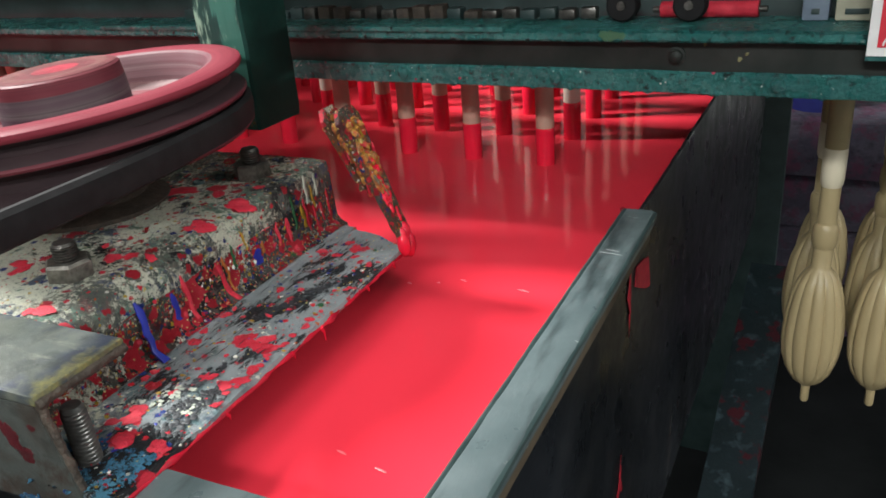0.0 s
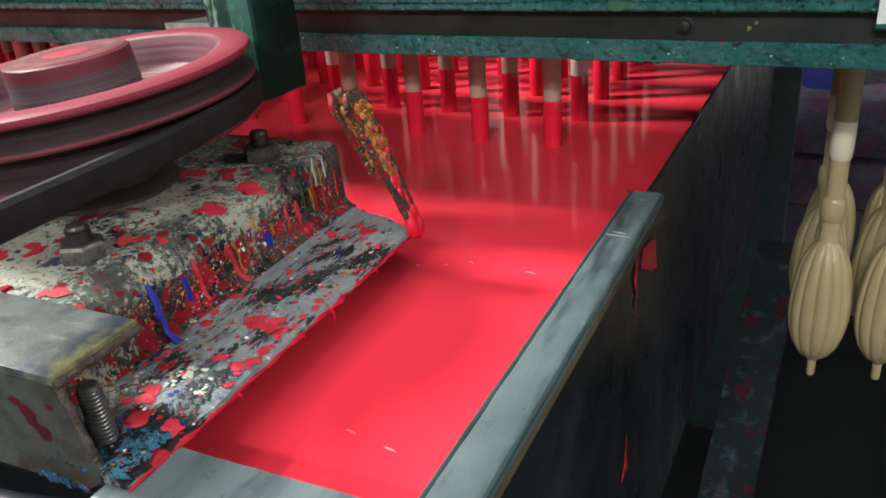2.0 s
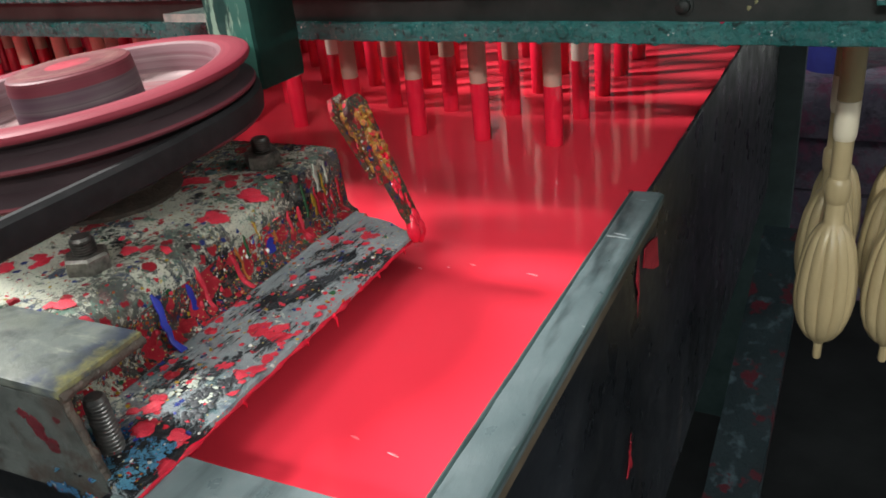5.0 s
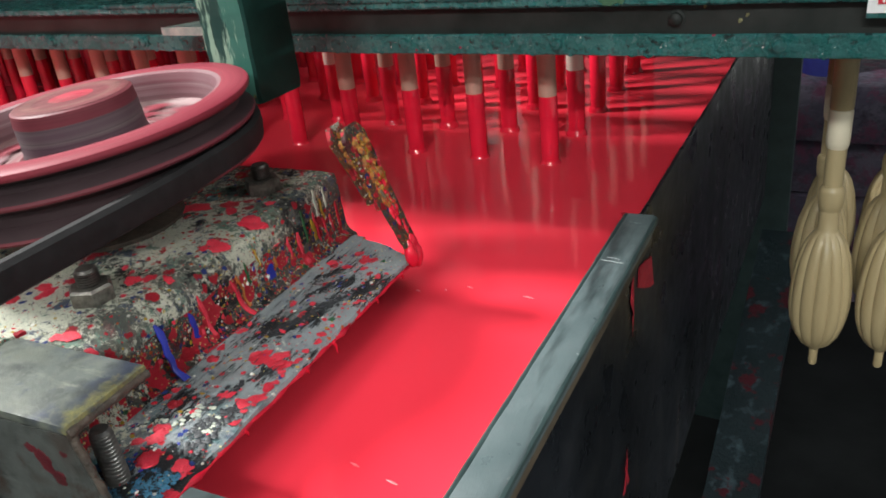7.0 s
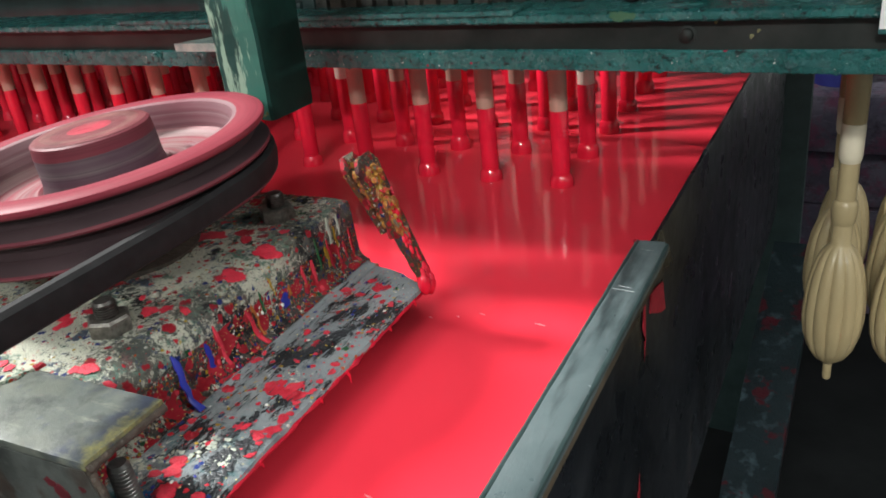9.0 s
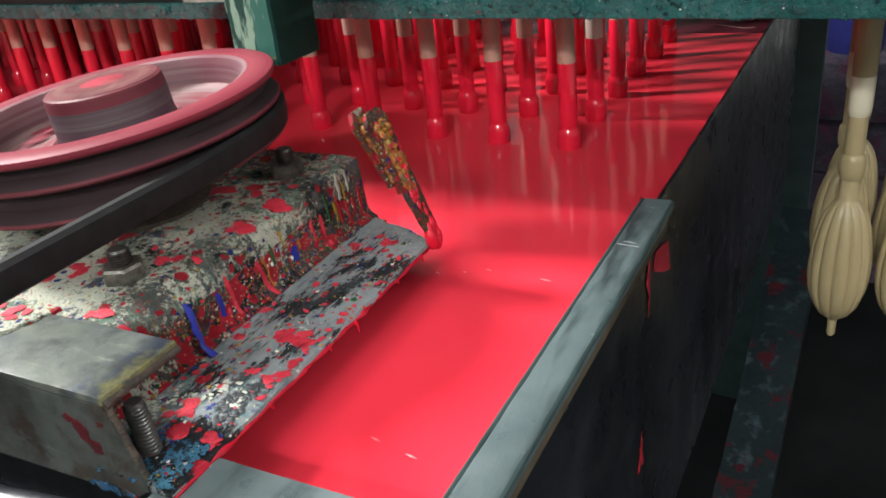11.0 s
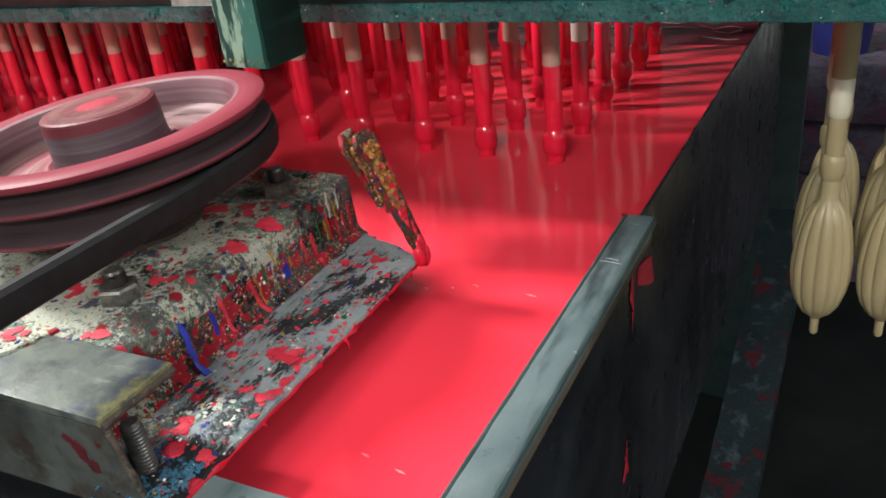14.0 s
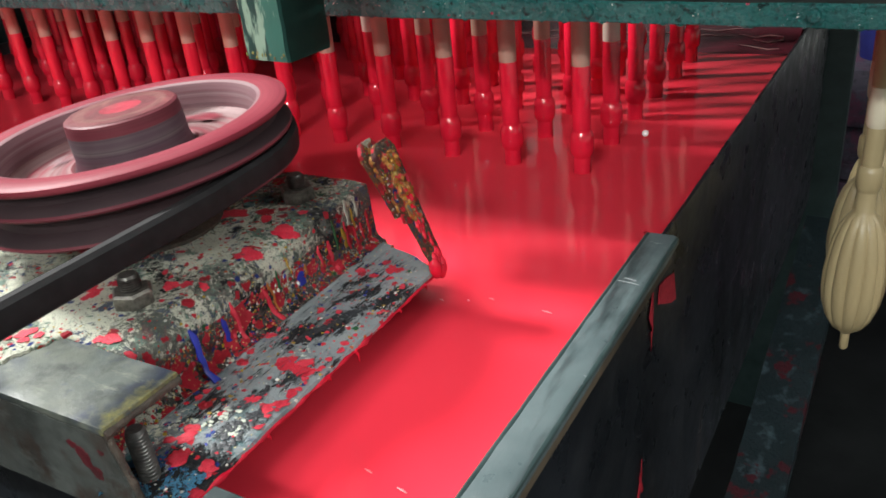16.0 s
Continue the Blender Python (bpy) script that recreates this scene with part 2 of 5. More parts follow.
def ringed(name, a, b, c3, rough=0.5):
    """Latex flung out into rings round the axle."""
    n = Nodes(name, rough, gloss=0.12)
    flat = n.mapped((1, 1, 0))
    ln = n.t.nodes.new("ShaderNodeVectorMath")
    ln.operation = "LENGTH"
    n.link(flat, ln.inputs[0])
    xyz = n.t.nodes.new("ShaderNodeSeparateXYZ")
    n.link(n.co, xyz.inputs[0])
    rings = n.t.nodes.new("ShaderNodeCombineXYZ")
    n.link(ln.outputs["Value"], rings.inputs[0])
    n.link(xyz.outputs[2], rings.inputs[2])
    free, n.co = n.co, rings.outputs[0]
    wide, fine, other = n.noise(70, 3), n.noise(260, 4, 0.7), n.noise(95, 3, offset=(4, 1, 7))
    n.co = free
    c = n.mix(n.ramp(n.math("ADD", n.math("MULTIPLY", wide, 0.7), n.math("MULTIPLY", n.noise(11, 3), 0.3)), 0.40, 0.60), a, b)
    c = n.mix(n.ramp(n.math("ADD", n.math("MULTIPLY", other, 0.6), n.math("MULTIPLY", n.noise(9, 3, offset=(2, 2, 2)), 0.4)), 0.48, 0.60), c, c3)
    c = n.mix(n.ramp(fine, 0.52, 0.75), c, tuple(v * 0.55 for v in a))
    n.colour(c).bump(fine, 0.3, 0.001)
    return n.m


LIQUID, WET, TEAL, POST = red_latex_liquid(), wet_red(), teal_enamel(), worn_post()
STEEL, RIM, BROWN = dark_steel(), rim_paint(), brown_edge()
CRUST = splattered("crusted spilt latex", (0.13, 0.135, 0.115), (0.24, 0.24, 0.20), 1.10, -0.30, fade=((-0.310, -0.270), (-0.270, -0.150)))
FLANGE = splattered("splashed grey flange steel", (0.175, 0.195, 0.205), (0.25, 0.27, 0.28), -0.75, 0.18, True, 0.8, 0.3, flaking=(-0.44, -0.30))
SIDE = splattered("dark dribbled side steel", (0.062, 0.055, 0.050), (0.120, 0.100, 0.088), 0.1, 0.22, False, 4.6)
PLATE = smudged("oily bare plate steel", (0.060, 0.069, 0.066), (0.096, 0.101, 0.084), (0.038, 0.044, 0.062), 0.5, (-0.214, -0.190))
RUSTY = smudged("grimy angle steel", (0.036, 0.039, 0.036), (0.066, 0.071, 0.066), (0.036, 0.024, 0.019), 0.55)
YELLOWED = smudged("yellow stained weld edge", (0.24, 0.22, 0.06), (0.15, 0.145, 0.075), (0.10, 0.08, 0.045), 0.6)
ZINC = plain("greasy zinc bolt", (0.11, 0.10, 0.09), (0.27, 0.255, 0.225), 0.36, 0.85, 160, relief=0.4)
STUD = plain("dull grey threaded steel", (0.13, 0.125, 0.12), (0.25, 0.24, 0.23), 0.38, 0.7, 120)
GREASY = plain("dark greasy thread", (0.06, 0.055, 0.05), (0.16, 0.15, 0.14), 0.35, 0.8, 150)
BRACKET = splattered("latex caked bracket", (0.085, 0.065, 0.04), (0.15, 0.06, 0.03), 0.1, 0.2, False, 2.5)
BARE = plain("brown bracket edge", (0.07, 0.055, 0.035), (0.15, 0.12, 0.08), 0.6, 0.0, 60)
BLUE = plain("blue latex run", (0.010, 0.015, 0.19), (0.02, 0.03, 0.27), 0.35)
SKY = splattered("light blue flaking crust", (0.012, 0.085, 0.26), (0.085, 0.27, 0.40), -0.6, 0.25, False, 0.7, 0.6)
REDDRY = red_dry()
TAR = plain("black bare patch", (0.010, 0.011, 0.014), (0.022, 0.024, 0.028), 0.5, 0.0, 90)
CREAM = plain("cream flaking latex", (0.24, 0.27, 0.23), (0.42, 0.43, 0.35), 0.6, 0.0, 160, relief=0.6)
BUBBLE = plain("pale milky bubble", (0.72, 0.66, 0.66), (0.80, 0.76, 0.76), 0.12)
DARKWET = plain("dark wet red latex", (0.26, 0.006, 0.018), (0.50, 0.010, 0.030), 0.2, 0.0, 60)
SLOPE = plain("dark red wet film on steel", (0.10, 0.010, 0.020), (0.045, 0.012, 0.016), 0.25, 0.0, 14, (0.4, 1, 1), 0.5, 0.004)
PALE_STREAK = plain("pale slope streak", (0.22, 0.11, 0.11), (0.30, 0.19, 0.18), 0.4)
STAIN = smudged("dull red stain", (0.050, 0.008, 0.011), (0.085, 0.011, 0.016), (0.040, 0.014, 0.014), 0.5)
RUST = plain("dark rusty weld", (0.022, 0.016, 0.012), (0.065, 0.045, 0.032), 0.6, 0.0, 120, relief=0.8, depth=0.003)
PALEGREY = plain("pale scratch", (0.28, 0.30, 0.30), (0.36, 0.38, 0.38), 0.5)
PINK = plain("pale pink skin on the latex", (0.66, 0.09, 0.11), (0.70, 0.15, 0.17), 0.35)
def caked_latex():
    n = Nodes("caked latex of many colours", 0.45, gloss=0.3)
    c = n.mix(n.ramp(n.noise(150, 5, 0.7), 0.42, 0.56), (0.20, 0.060, 0.018), (0.36, 0.17, 0.025))
    c = n.mix(n.ramp(n.noise(190, 5, 0.7, offset=(4, 1, 2)), 0.55, 0.60), c, (0.42, 0.020, 0.022))
    c = n.mix(n.ramp(n.noise(230, 5, 0.7, offset=(1, 7, 3)), 0.58, 0.62), c, (0.055, 0.045, 0.032))
    c = n.mix(n.ramp(n.noise(260, 5, 0.7, offset=(6, 2, 8)), 0.61, 0.65), c, (0.48, 0.40, 0.22))
    n.colour(c).bump(n.noise(420, 5, 0.7), 0.8, 0.002)
    return n.m


CAKE = caked_latex()
ORANGE = plain("orange caked latex", (0.22, 0.05, 0.012), (0.36, 0.11, 0.02), 0.5, 0.0, 200)
YELLOW = plain("yellow latex run", (0.22, 0.13, 0.008), (0.36, 0.22, 0.018), 0.45, 0.0, 200)
WHITE = plain("white latex and glint fleck", (0.62, 0.60, 0.54), (0.75, 0.72, 0.68), 0.4)
GREEN = plain("green latex fleck", (0.006, 0.050, 0.016), (0.012, 0.075, 0.024), 0.6)
FORM = plain("cream glazed form", (0.34, 0.26, 0.140), (0.41, 0.32, 0.178), 0.38, 0.0, 18, (1, 1, 0.3), 0.08)
ROD = plain("pinkish bare form rod", (0.33, 0.19, 0.145), (0.42, 0.26, 0.20), 0.5, 0.0, 22, (1, 1, 0.2), 0.1)
PALE = plain("pale form rod", (0.54, 0.46, 0.39), (0.62, 0.54, 0.46), 0.5, 0.0, 22, (1, 1, 0.2), 0.1)
RUBBER = plain("black rubber belt", (0.007, 0.0065, 0.007), (0.013, 0.012, 0.013), 0.65, 0.0, 60)
GROOVE = plain("black pulley groove", (0.020, 0.012, 0.014), (0.034, 0.020, 0.022), 0.6)
PULLEY_RED = ringed("red coated pulley rim", (0.155, 0.022, 0.034), (0.19, 0.032, 0.044), (0.14, 0.016, 0.027), 0.5)
PULLEY_WEB = ringed("smeared pulley web", (0.13, 0.055, 0.060), (0.19, 0.13, 0.128), (0.17, 0.018, 0.032), 0.5)
PULLEY_WALL = ringed("pinkish grey inner rim wall", (0.135, 0.070, 0.080), (0.19, 0.13, 0.135), (0.12, 0.045, 0.055), 0.4)
PULLEY_HUB = ringed("smeared pulley hub", (0.055, 0.032, 0.042), (0.10, 0.085, 0.083), (0.06, 0.018, 0.028), 0.5)
HUB_EDGE = ringed("dark red hub edge", (0.085, 0.016, 0.024), (0.12, 0.030, 0.036), (0.06, 0.012, 0.018), 0.5)
HUB_TOP = smudged("grimy hub top", (0.105, 0.026, 0.030), (0.13, 0.042, 0.042), (0.085, 0.024, 0.026), 0.6)
HUB_MID = smudged("worn hub ring", (0.115, 0.042, 0.040), (0.14, 0.060, 0.052), (0.10, 0.036, 0.034), 0.6)
HUB_RED = smudged("red hub centre", (0.24, 0.022, 0.036), (0.21, 0.032, 0.04), (0.17, 0.035, 0.04), 0.6)
FLOOR = plain("near-black concrete", (0.004, 0.0045, 0.005), (0.011, 0.012, 0.013), 0.75, 0.0, 4, relief=0.3, depth=0.004)
WALL = plain("grey workshop wall", (0.50, 0.51, 0.50), (0.60, 0.61, 0.60), 0.8, 0.0, 2)
CEIL = plain("dull white ceiling", (0.55, 0.55, 0.53), (0.65, 0.65, 0.63), 0.8, 0.0, 2)
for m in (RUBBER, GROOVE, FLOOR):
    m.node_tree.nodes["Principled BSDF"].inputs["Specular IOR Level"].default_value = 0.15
DARK = plain("dark machine paint", (0.010, 0.022, 0.022), (0.03, 0.05, 0.05), 0.45, 0.0, 20)
PURPLE = smudged("dusty purple-grey sheeting", (0.06, 0.054, 0.08), (0.10, 0.090, 0.12), (0.11, 0.04, 0.075), 0.6)
SIGN_RED = plain("red sign print", (0.50, 0.012, 0.03), (0.55, 0.02, 0.04), 0.4)
SIGN_WHITE = plain("white sign print", (0.62, 0.62, 0.62), (0.70, 0.70, 0.70), 0.4)
BLUEBOX = plain("blue plastic tub", (0.01, 0.012, 0.10), (0.015, 0.02, 0.14), 0.5)


# ---- mesh helpers ----
def part(name, bm, material, parent=None, label="", smooth=True):
    """Links a bmesh as one mesh object, under its thing if one is given."""
    me = bpy.data.meshes.new(name)
    bm.to_mesh(me)
    bm.free()
    mats = material if isinstance(material, (list, tuple)) else [material]
    for m in mats:
        me.materials.append(m)
    if smooth:
        for p in me.polygons:
            p.use_smooth = True
        me.set_sharp_from_angle(angle=radians(40))
    ob = new(name, me)
    if parent:
        ob.parent = parent
    if label:
        ob["label"] = label
    return ob


def box(x0, x1, y0, y1, z0, z1, bevel=0.0015, bm=None):
    bm = bm or bmesh.new()
    r = bmesh.ops.create_cube(bm, size=1.0, matrix=Matrix.Translation(((x0 + x1) / 2, (y0 + y1) / 2, (z0 + z1) / 2)) @ Matrix.Diagonal((x1 - x0, y1 - y0, z1 - z0, 1)))
    if bevel:
        es = list({e for v in r["verts"] for e in v.link_edges})
        bmesh.ops.bevel(bm, geom=es, offset=bevel, segments=2, affect="EDGES", profile=0.6)
    return bm


def prism(points, push, bm=None):
    """A flat outline given a thickness."""
    bm = bm or bmesh.new()
    a = [bm.verts.new(p) for p in points]
    b = [bm.verts.new(Vector(p) + Vector(push)) for p in points]
    bm.faces.new(a)
    bm.faces.new(b[::-1])
    for k in range(len(a)):
        bm.faces.new((a[k], b[k], b[(k + 1) % len(a)], a[(k + 1) % len(a)]))
    bmesh.ops.recalc_face_normals(bm, faces=bm.faces)
    return bm


def roughen(bm, amount, scale):
    for v in bm.verts:
        v.co += noise.noise_vector(v.co * scale) * amount
    return bm


def lathe(profile, n=32, bm=None, at=(0, 0, 0), ribs=0, depth=0.0, mats=None, caps=True):
    """Turns (radius, z) pairs round the z axis; ribs flute the wide parts."""
    bm = bm or bmesh.new()
    rings = []
    for r, z in profile:
        ring = []
        for k in range(n):
            a = 2 * math.pi * k / n
            rr = r
            if ribs:
                w = max(0.0, min(1.0, (r - 0.013) / 0.012))
                rr = r * (1 - depth * w * (1 - abs(math.cos(ribs * a / 2)) ** 0.55))
            ring.append(bm.verts.new((at[0] + rr * math.cos(a), at[1] + rr * math.sin(a), at[2] + z)))
        rings.append(ring)
    for i in range(len(rings) - 1):
        for k in range(n):
            f = bm.faces.new((rings[i][k], rings[i][(k + 1) % n], rings[i + 1][(k + 1) % n], rings[i + 1][k]))
            if mats:
                f.material_index = mats[i]
    if caps and profile[0][0] > 1e-4:
        f = bm.faces.new(rings[0][::-1])
        f.material_index = mats[0] if mats else 0
    if caps and profile[-1][0] > 1e-4:
        f = bm.faces.new(rings[-1])
        f.material_index = mats[-1] if mats else 0
    bmesh.ops.recalc_face_normals(bm, faces=bm.faces)
    return bm


def sweep(points, radius, n=8, bm=None, flat=1.0):
    """A tube of changing radius along a line of points."""
    bm = bm or bmesh.new()
    rings = []
    for i, p in enumerate(points):
        p = Vector(p)
        d = (Vector(points[min(i + 1, len(points) - 1)]) - Vector(points[max(i - 1, 0)])).normalized()
        u = d.cross(Vector((0, 0, 1)))
        u = u.normalized() if u.length > 1e-3 else Vector((1, 0, 0))
        w = u.cross(d)
        r = radius[i] if isinstance(radius, (list, tuple)) else radius
        rings.append([bm.verts.new(p + u * r * math.cos(2 * math.pi * k / n) + w * r * flat * math.sin(2 * math.pi * k / n)) for k in range(n)])
    for a, b in zip(rings, rings[1:]):
        for k in range(n):
            bm.faces.new((a[k], a[(k + 1) % n], b[(k + 1) % n], b[k]))
    bm.faces.new(rings[0][::-1])
    bm.faces.new(rings[-1])
    bmesh.ops.recalc_face_normals(bm, faces=bm.faces)
    return bm


def strip(profile, ys, bm=None, closed=True, wobble=0.0, scale=40, seed=0):
    """A cross-section of (x, z) pairs drawn out along y, with a little unevenness."""
    bm = bm or bmesh.new()
    rings = []
    for y in ys:
        ring = []
        for x, z in profile:
            p = Vector((x, y, z))
            if wobble:
                p += noise.noise_vector(p * scale + Vector((seed, 0, 0))) * wobble + noise.noise_vector(p * scale * 3.1) * wobble * 0.4
            ring.append(bm.verts.new(p))
        rings.append(ring)
    m = len(profile)
    for a, b in zip(rings, rings[1:]):
        for k in range(m if closed else m - 1):
            bm.faces.new((a[k], a[(k + 1) % m], b[(k + 1) % m], b[k]))
    if closed:
        bm.faces.new(rings[0][::-1])
        bm.faces.new(rings[-1])
    bmesh.ops.recalc_face_normals(bm, faces=bm.faces)
    return bm


def drop(bm, at, size, normal=(0, 0, 1), height=0.25, seed=0):
    """A flat, ragged splash of paint that lies on a surface."""
    n = 48 if size > 0.0035 else 16
    rnd = random.Random(seed)
    q = Vector(normal).normalized().to_track_quat("Z", "Y").to_matrix().to_4x4()
    m = Matrix.Translation(at) @ q
    turn, stretch = rnd.uniform(0, 6.28), rnd.uniform(0.55, 1.0)
    rings = []
    p2, p3, p5 = (rnd.uniform(0, 6.28) for _ in range(3))
    shape = [1 + 0.06 * rnd.uniform(-1, 1) + 0.10 * math.sin(9 * k * 6.283 / n + p3) * math.sin(4 * k * 6.283 / n + p2) + 0.14 * math.sin(2 * k * 6.283 / n + p2) + 0.09 * math.sin(3 * k * 6.283 / n + p3) + 0.10 * math.sin(5 * k * 6.283 / n + p5) for k in range(n)]
    for f, hgt in ((1.0, -0.25), (0.97, 0.3), (0.75, 0.8), (0.35, 1.0)):
        ring = []
        for k in range(n):
            a = 2 * math.pi * k / n
            v = Vector((math.cos(a) * size * f * shape[k], math.sin(a) * size * f * shape[k] * stretch, hgt * min(size * height, 0.0004)))
            v.xy = (v.x * math.cos(turn) - v.y * math.sin(turn), v.x * math.sin(turn) + v.y * math.cos(turn))
            ring.append(bm.verts.new(m @ v))
        rings.append(ring)
    for a, b in zip(rings, rings[1:]):
        for k in range(n):
            bm.faces.new((a[k], a[(k + 1) % n], b[(k + 1) % n], b[k]))
    bm.faces.new(rings[-1])
    return bm


def spread(a, b, n):
    return [a + (b - a) * i / (n - 1) for i in range(n)]


# ---- the room ----
def room():
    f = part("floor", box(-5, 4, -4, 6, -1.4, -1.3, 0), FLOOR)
    tagged(f, "near-black concrete workshop floor", "floor", kind="structure")
    c = part("ceiling", box(-5, 4, -4, 6, 2.6, 2.7, 0), CEIL)
    tagged(c, "dull white workshop ceiling", "ceiling", kind="structure")
    for name, b in (("wall_west", (-5.1, -5, -4, 6)), ("wall_east", (4, 4.1, -4, 6)), ("wall_south", (-5, 4, -4.1, -4)), ("wall_north", (-5, 4, 6, 6.1))):
        tagged(part(name, box(*b, -1.4, 2.7, 0), WALL), "plain grey plastered workshop wall", "wall", kind="structure")


room()
TURN = 3.15          # the tank stands a little askew under the rack


# ---- the dip tank, with its liquid ----
def dip_tank():
    tank = new("dip_tank")
    tagged(tank, "long black steel dip tank with a grey-green rim", "dip tank")
    # right long wall, a sheet with a slightly ragged top edge
    bm = strip([(0.000, -0.52), (0.000, -0.022), (0.0015, -0.0195), (0.005, -0.0195), (0.006, -0.022), (0.006, -0.52)], spread(-0.75, 1.32, 90), wobble=0.0007, scale=16)
    wall = part("side_wall", bm, STEEL, tank, "black steel side wall with red dribbles")
    wall.matrix_basis = pose(0.001, 0, 0, 0, 0, -1.5)
    # its capping bar stops part of the way along
    prof = [(-0.006, -0.021), (-0.006, -0.004), (-0.004, -0.001), (-0.001, 0.0), (0.020, 0.0), (0.0240, -0.0015), (0.026, -0.005), (0.0255, -0.009), (0.010, -0.0095), (0.010, -0.021)]
    bar = part("rim_bar", strip(prof, [0.004] + spread(0.0, -0.75, 60), wobble=0.0006, scale=30), RIM, tank, "scuffed grey-green capping bar")
    under = part("rim_underside", box(0.0105, 0.0215, -0.74, -0.002, -0.026, -0.0098, 0.001), BROWN, tank, "brown bare lower edge of the bar")
    dark = part("dark_edge", sweep([(-0.0040, y, -0.0016) for y in spread(0.003, -0.75, 50)], [0.0021 + 0.0006 * noise.noise(Vector((y * 40, 3, 0))) for y in spread(0.003, -0.75, 50)], 8), DARK, tank, "dark inner edge of the bar")
    lower = part("dark_edge", sweep([(0.0236, y, -0.0036) for y in spread(0.003, -0.75, 50)], [0.0026 + 0.0009 * noise.noise(Vector((y * 30, 8, 0))) for y in spread(0.003, -0.75, 50)], 8), DARK, tank, "dark outer edge of the bar")
    for ob in (bar, under, dark, lower):
        ob.matrix_basis = pose(0.004, 0, 0, 0, 0, -1.1)
    near = part("near_rim", strip([(-0.50, -0.02), (-0.50, -0.008), (-0.4975, -0.005), (-0.4275, -0.005), (-0.425, -0.008), (-0.425, -0.02)], spread(-0.178, -0.012, 24), wobble=0.0005, scale=30), RIM, tank, "scuffed grey near rim")
    me = near.data
    for v in me.vertices:                       # this rim runs across the tank
        v.co = Vector((v.co.y, v.co.x, v.co.z))
    me.flip_normals()
    part("near_wall", box(-0.95, -0.001, -0.433, -0.427, -0.52, -0.021, 0), STEEL, tank)
    part("near_edge", sweep([(-0.95, -0.50, -0.03), (-0.42, -0.497, -0.03), (-0.30, -0.492, -0.031), (-0.24, -0.482, -0.033), (-0.20, -0.47, -0.037), (-0.18, -0.455, -0.042)], 0.012, 14), STEEL, tank, "black rolled near edge")
    # the far end rises as a wet slope beyond the last row
    slope = part("end_slope", prism([(-1.9, 0.79, -0.052), (-1.9, 1.30, 0.030), (-1.9, 1.30, 0.022), (-1.9, 0.79, -0.060)], (1.9205, 0, 0)), SLOPE, tank, "sloping tank end under a dark red film", smooth=False)
    rnd = random.Random(17)
    for k in range(16):
        x, y = rnd.uniform(-0.7, -0.03), rnd.uniform(0.86, 1.08)
        pts = [(x + 0.03 * i + rnd.uniform(-0.006, 0.006), y + rnd.uniform(-0.012, 0.012), 0) for i in range(5)]
        pts = [(min(px, -0.006), py, -0.051 + (py - 0.79) * 0.1608) for px, py, _ in pts]
        part("pale_streak", sweep(pts, [0.0006, 0.0016, 0.0022, 0.0014, 0.0005], 6, flat=0.5), PALE_STREAK, slope, "pale uneven streak across the slope")
    part("far_wall", box(-1.9, 0.033, 1.302, 1.312, -0.52, 0.030, 0), STEEL, tank)
    part("left_wall", box(-1.91, -1.9, -0.42, 1.31, -0.52, -0.012, 0), STEEL, tank)
    part("bottom", box(-1.9, -0.001, -0.42, 1.30, -0.52, -0.51, 0), STEEL, tank)
    part("lift_column", box(-1.0, -0.8, 0.75, 0.95, -1.36, -0.5205, 0.004), STEEL, tank, "black lifting column")
    # red dribbles down the outside and a lump at the bar's end
    for k, (pts, radii) in enumerate((
            ([(0.0072, -0.004, -0.060), (0.0076, -0.006, -0.085), (0.0076, -0.004, -0.105), (0.0072, -0.005, -0.13)], [0.001, 0.0035, 0.002, 0.0008]),
            ([(0.0072, -0.030, -0.255), (0.0074, -0.030, -0.28), (0.0074, -0.035, -0.305)], [0.0006, 0.0016, 0.0022]),
            ([(0.0072, -0.030, -0.275), (0.0074, -0.025, -0.305)], [0.0012, 0.0018]))):
        bm = sweep(pts, radii, 10)
        mid = sum(p[1] for p in pts) / len(pts)
        for v in bm.verts:
            v.co.x = 0.0072 + (v.co.x - 0.0066) * 0.25
            v.co.y = mid + (v.co.y - mid) * 2.2
        part("red_dribble", bm, REDDRY, tank, "dried red latex dribble").matrix_basis = pose(0.0012, 0, 0, 0, 0, -1.5)
    part("red_patch", prism([(0.0066, y, z) for y, z in ((0.020, -0.066), (0.045, -0.070), (0.071, -0.078), (0.076, -0.096), (0.083, -0.117), (0.062, -0.110), (0.040, -0.099), (0.016, -0.086))], (0.0014, 0, 0)), REDDRY, tank, "dried red latex patch", smooth=False).matrix_basis = pose(0.0012, 0, 0, 0, 0, -1.5)
    for x, sz, sd in ((0.002, 0.008, 3), (0.012, 0.005, 4)):
        part("red_lump", drop(bmesh.new(), (x, 0.0050, -0.006), sz, (0, 1, 0.6), 0.6, seed=sd), REDDRY, tank, "lump of dried red latex")
    # pale scratches across the bar
    bm = bmesh.new()
    for y, x0, x1 in ((-0.096, 0.002, 0.021), (-0.090, 0.006, 0.017)):
        sweep([(x0, y, 0.0004), ((x0 + x1) / 2, y - 0.001, 0.0006), (x1, y - 0.002, 0.0004)], 0.00035, 5, bm, 0.5)
    part("scratches", bm, PALEGREY, tank, "pale scratches across the bar")
    return tank


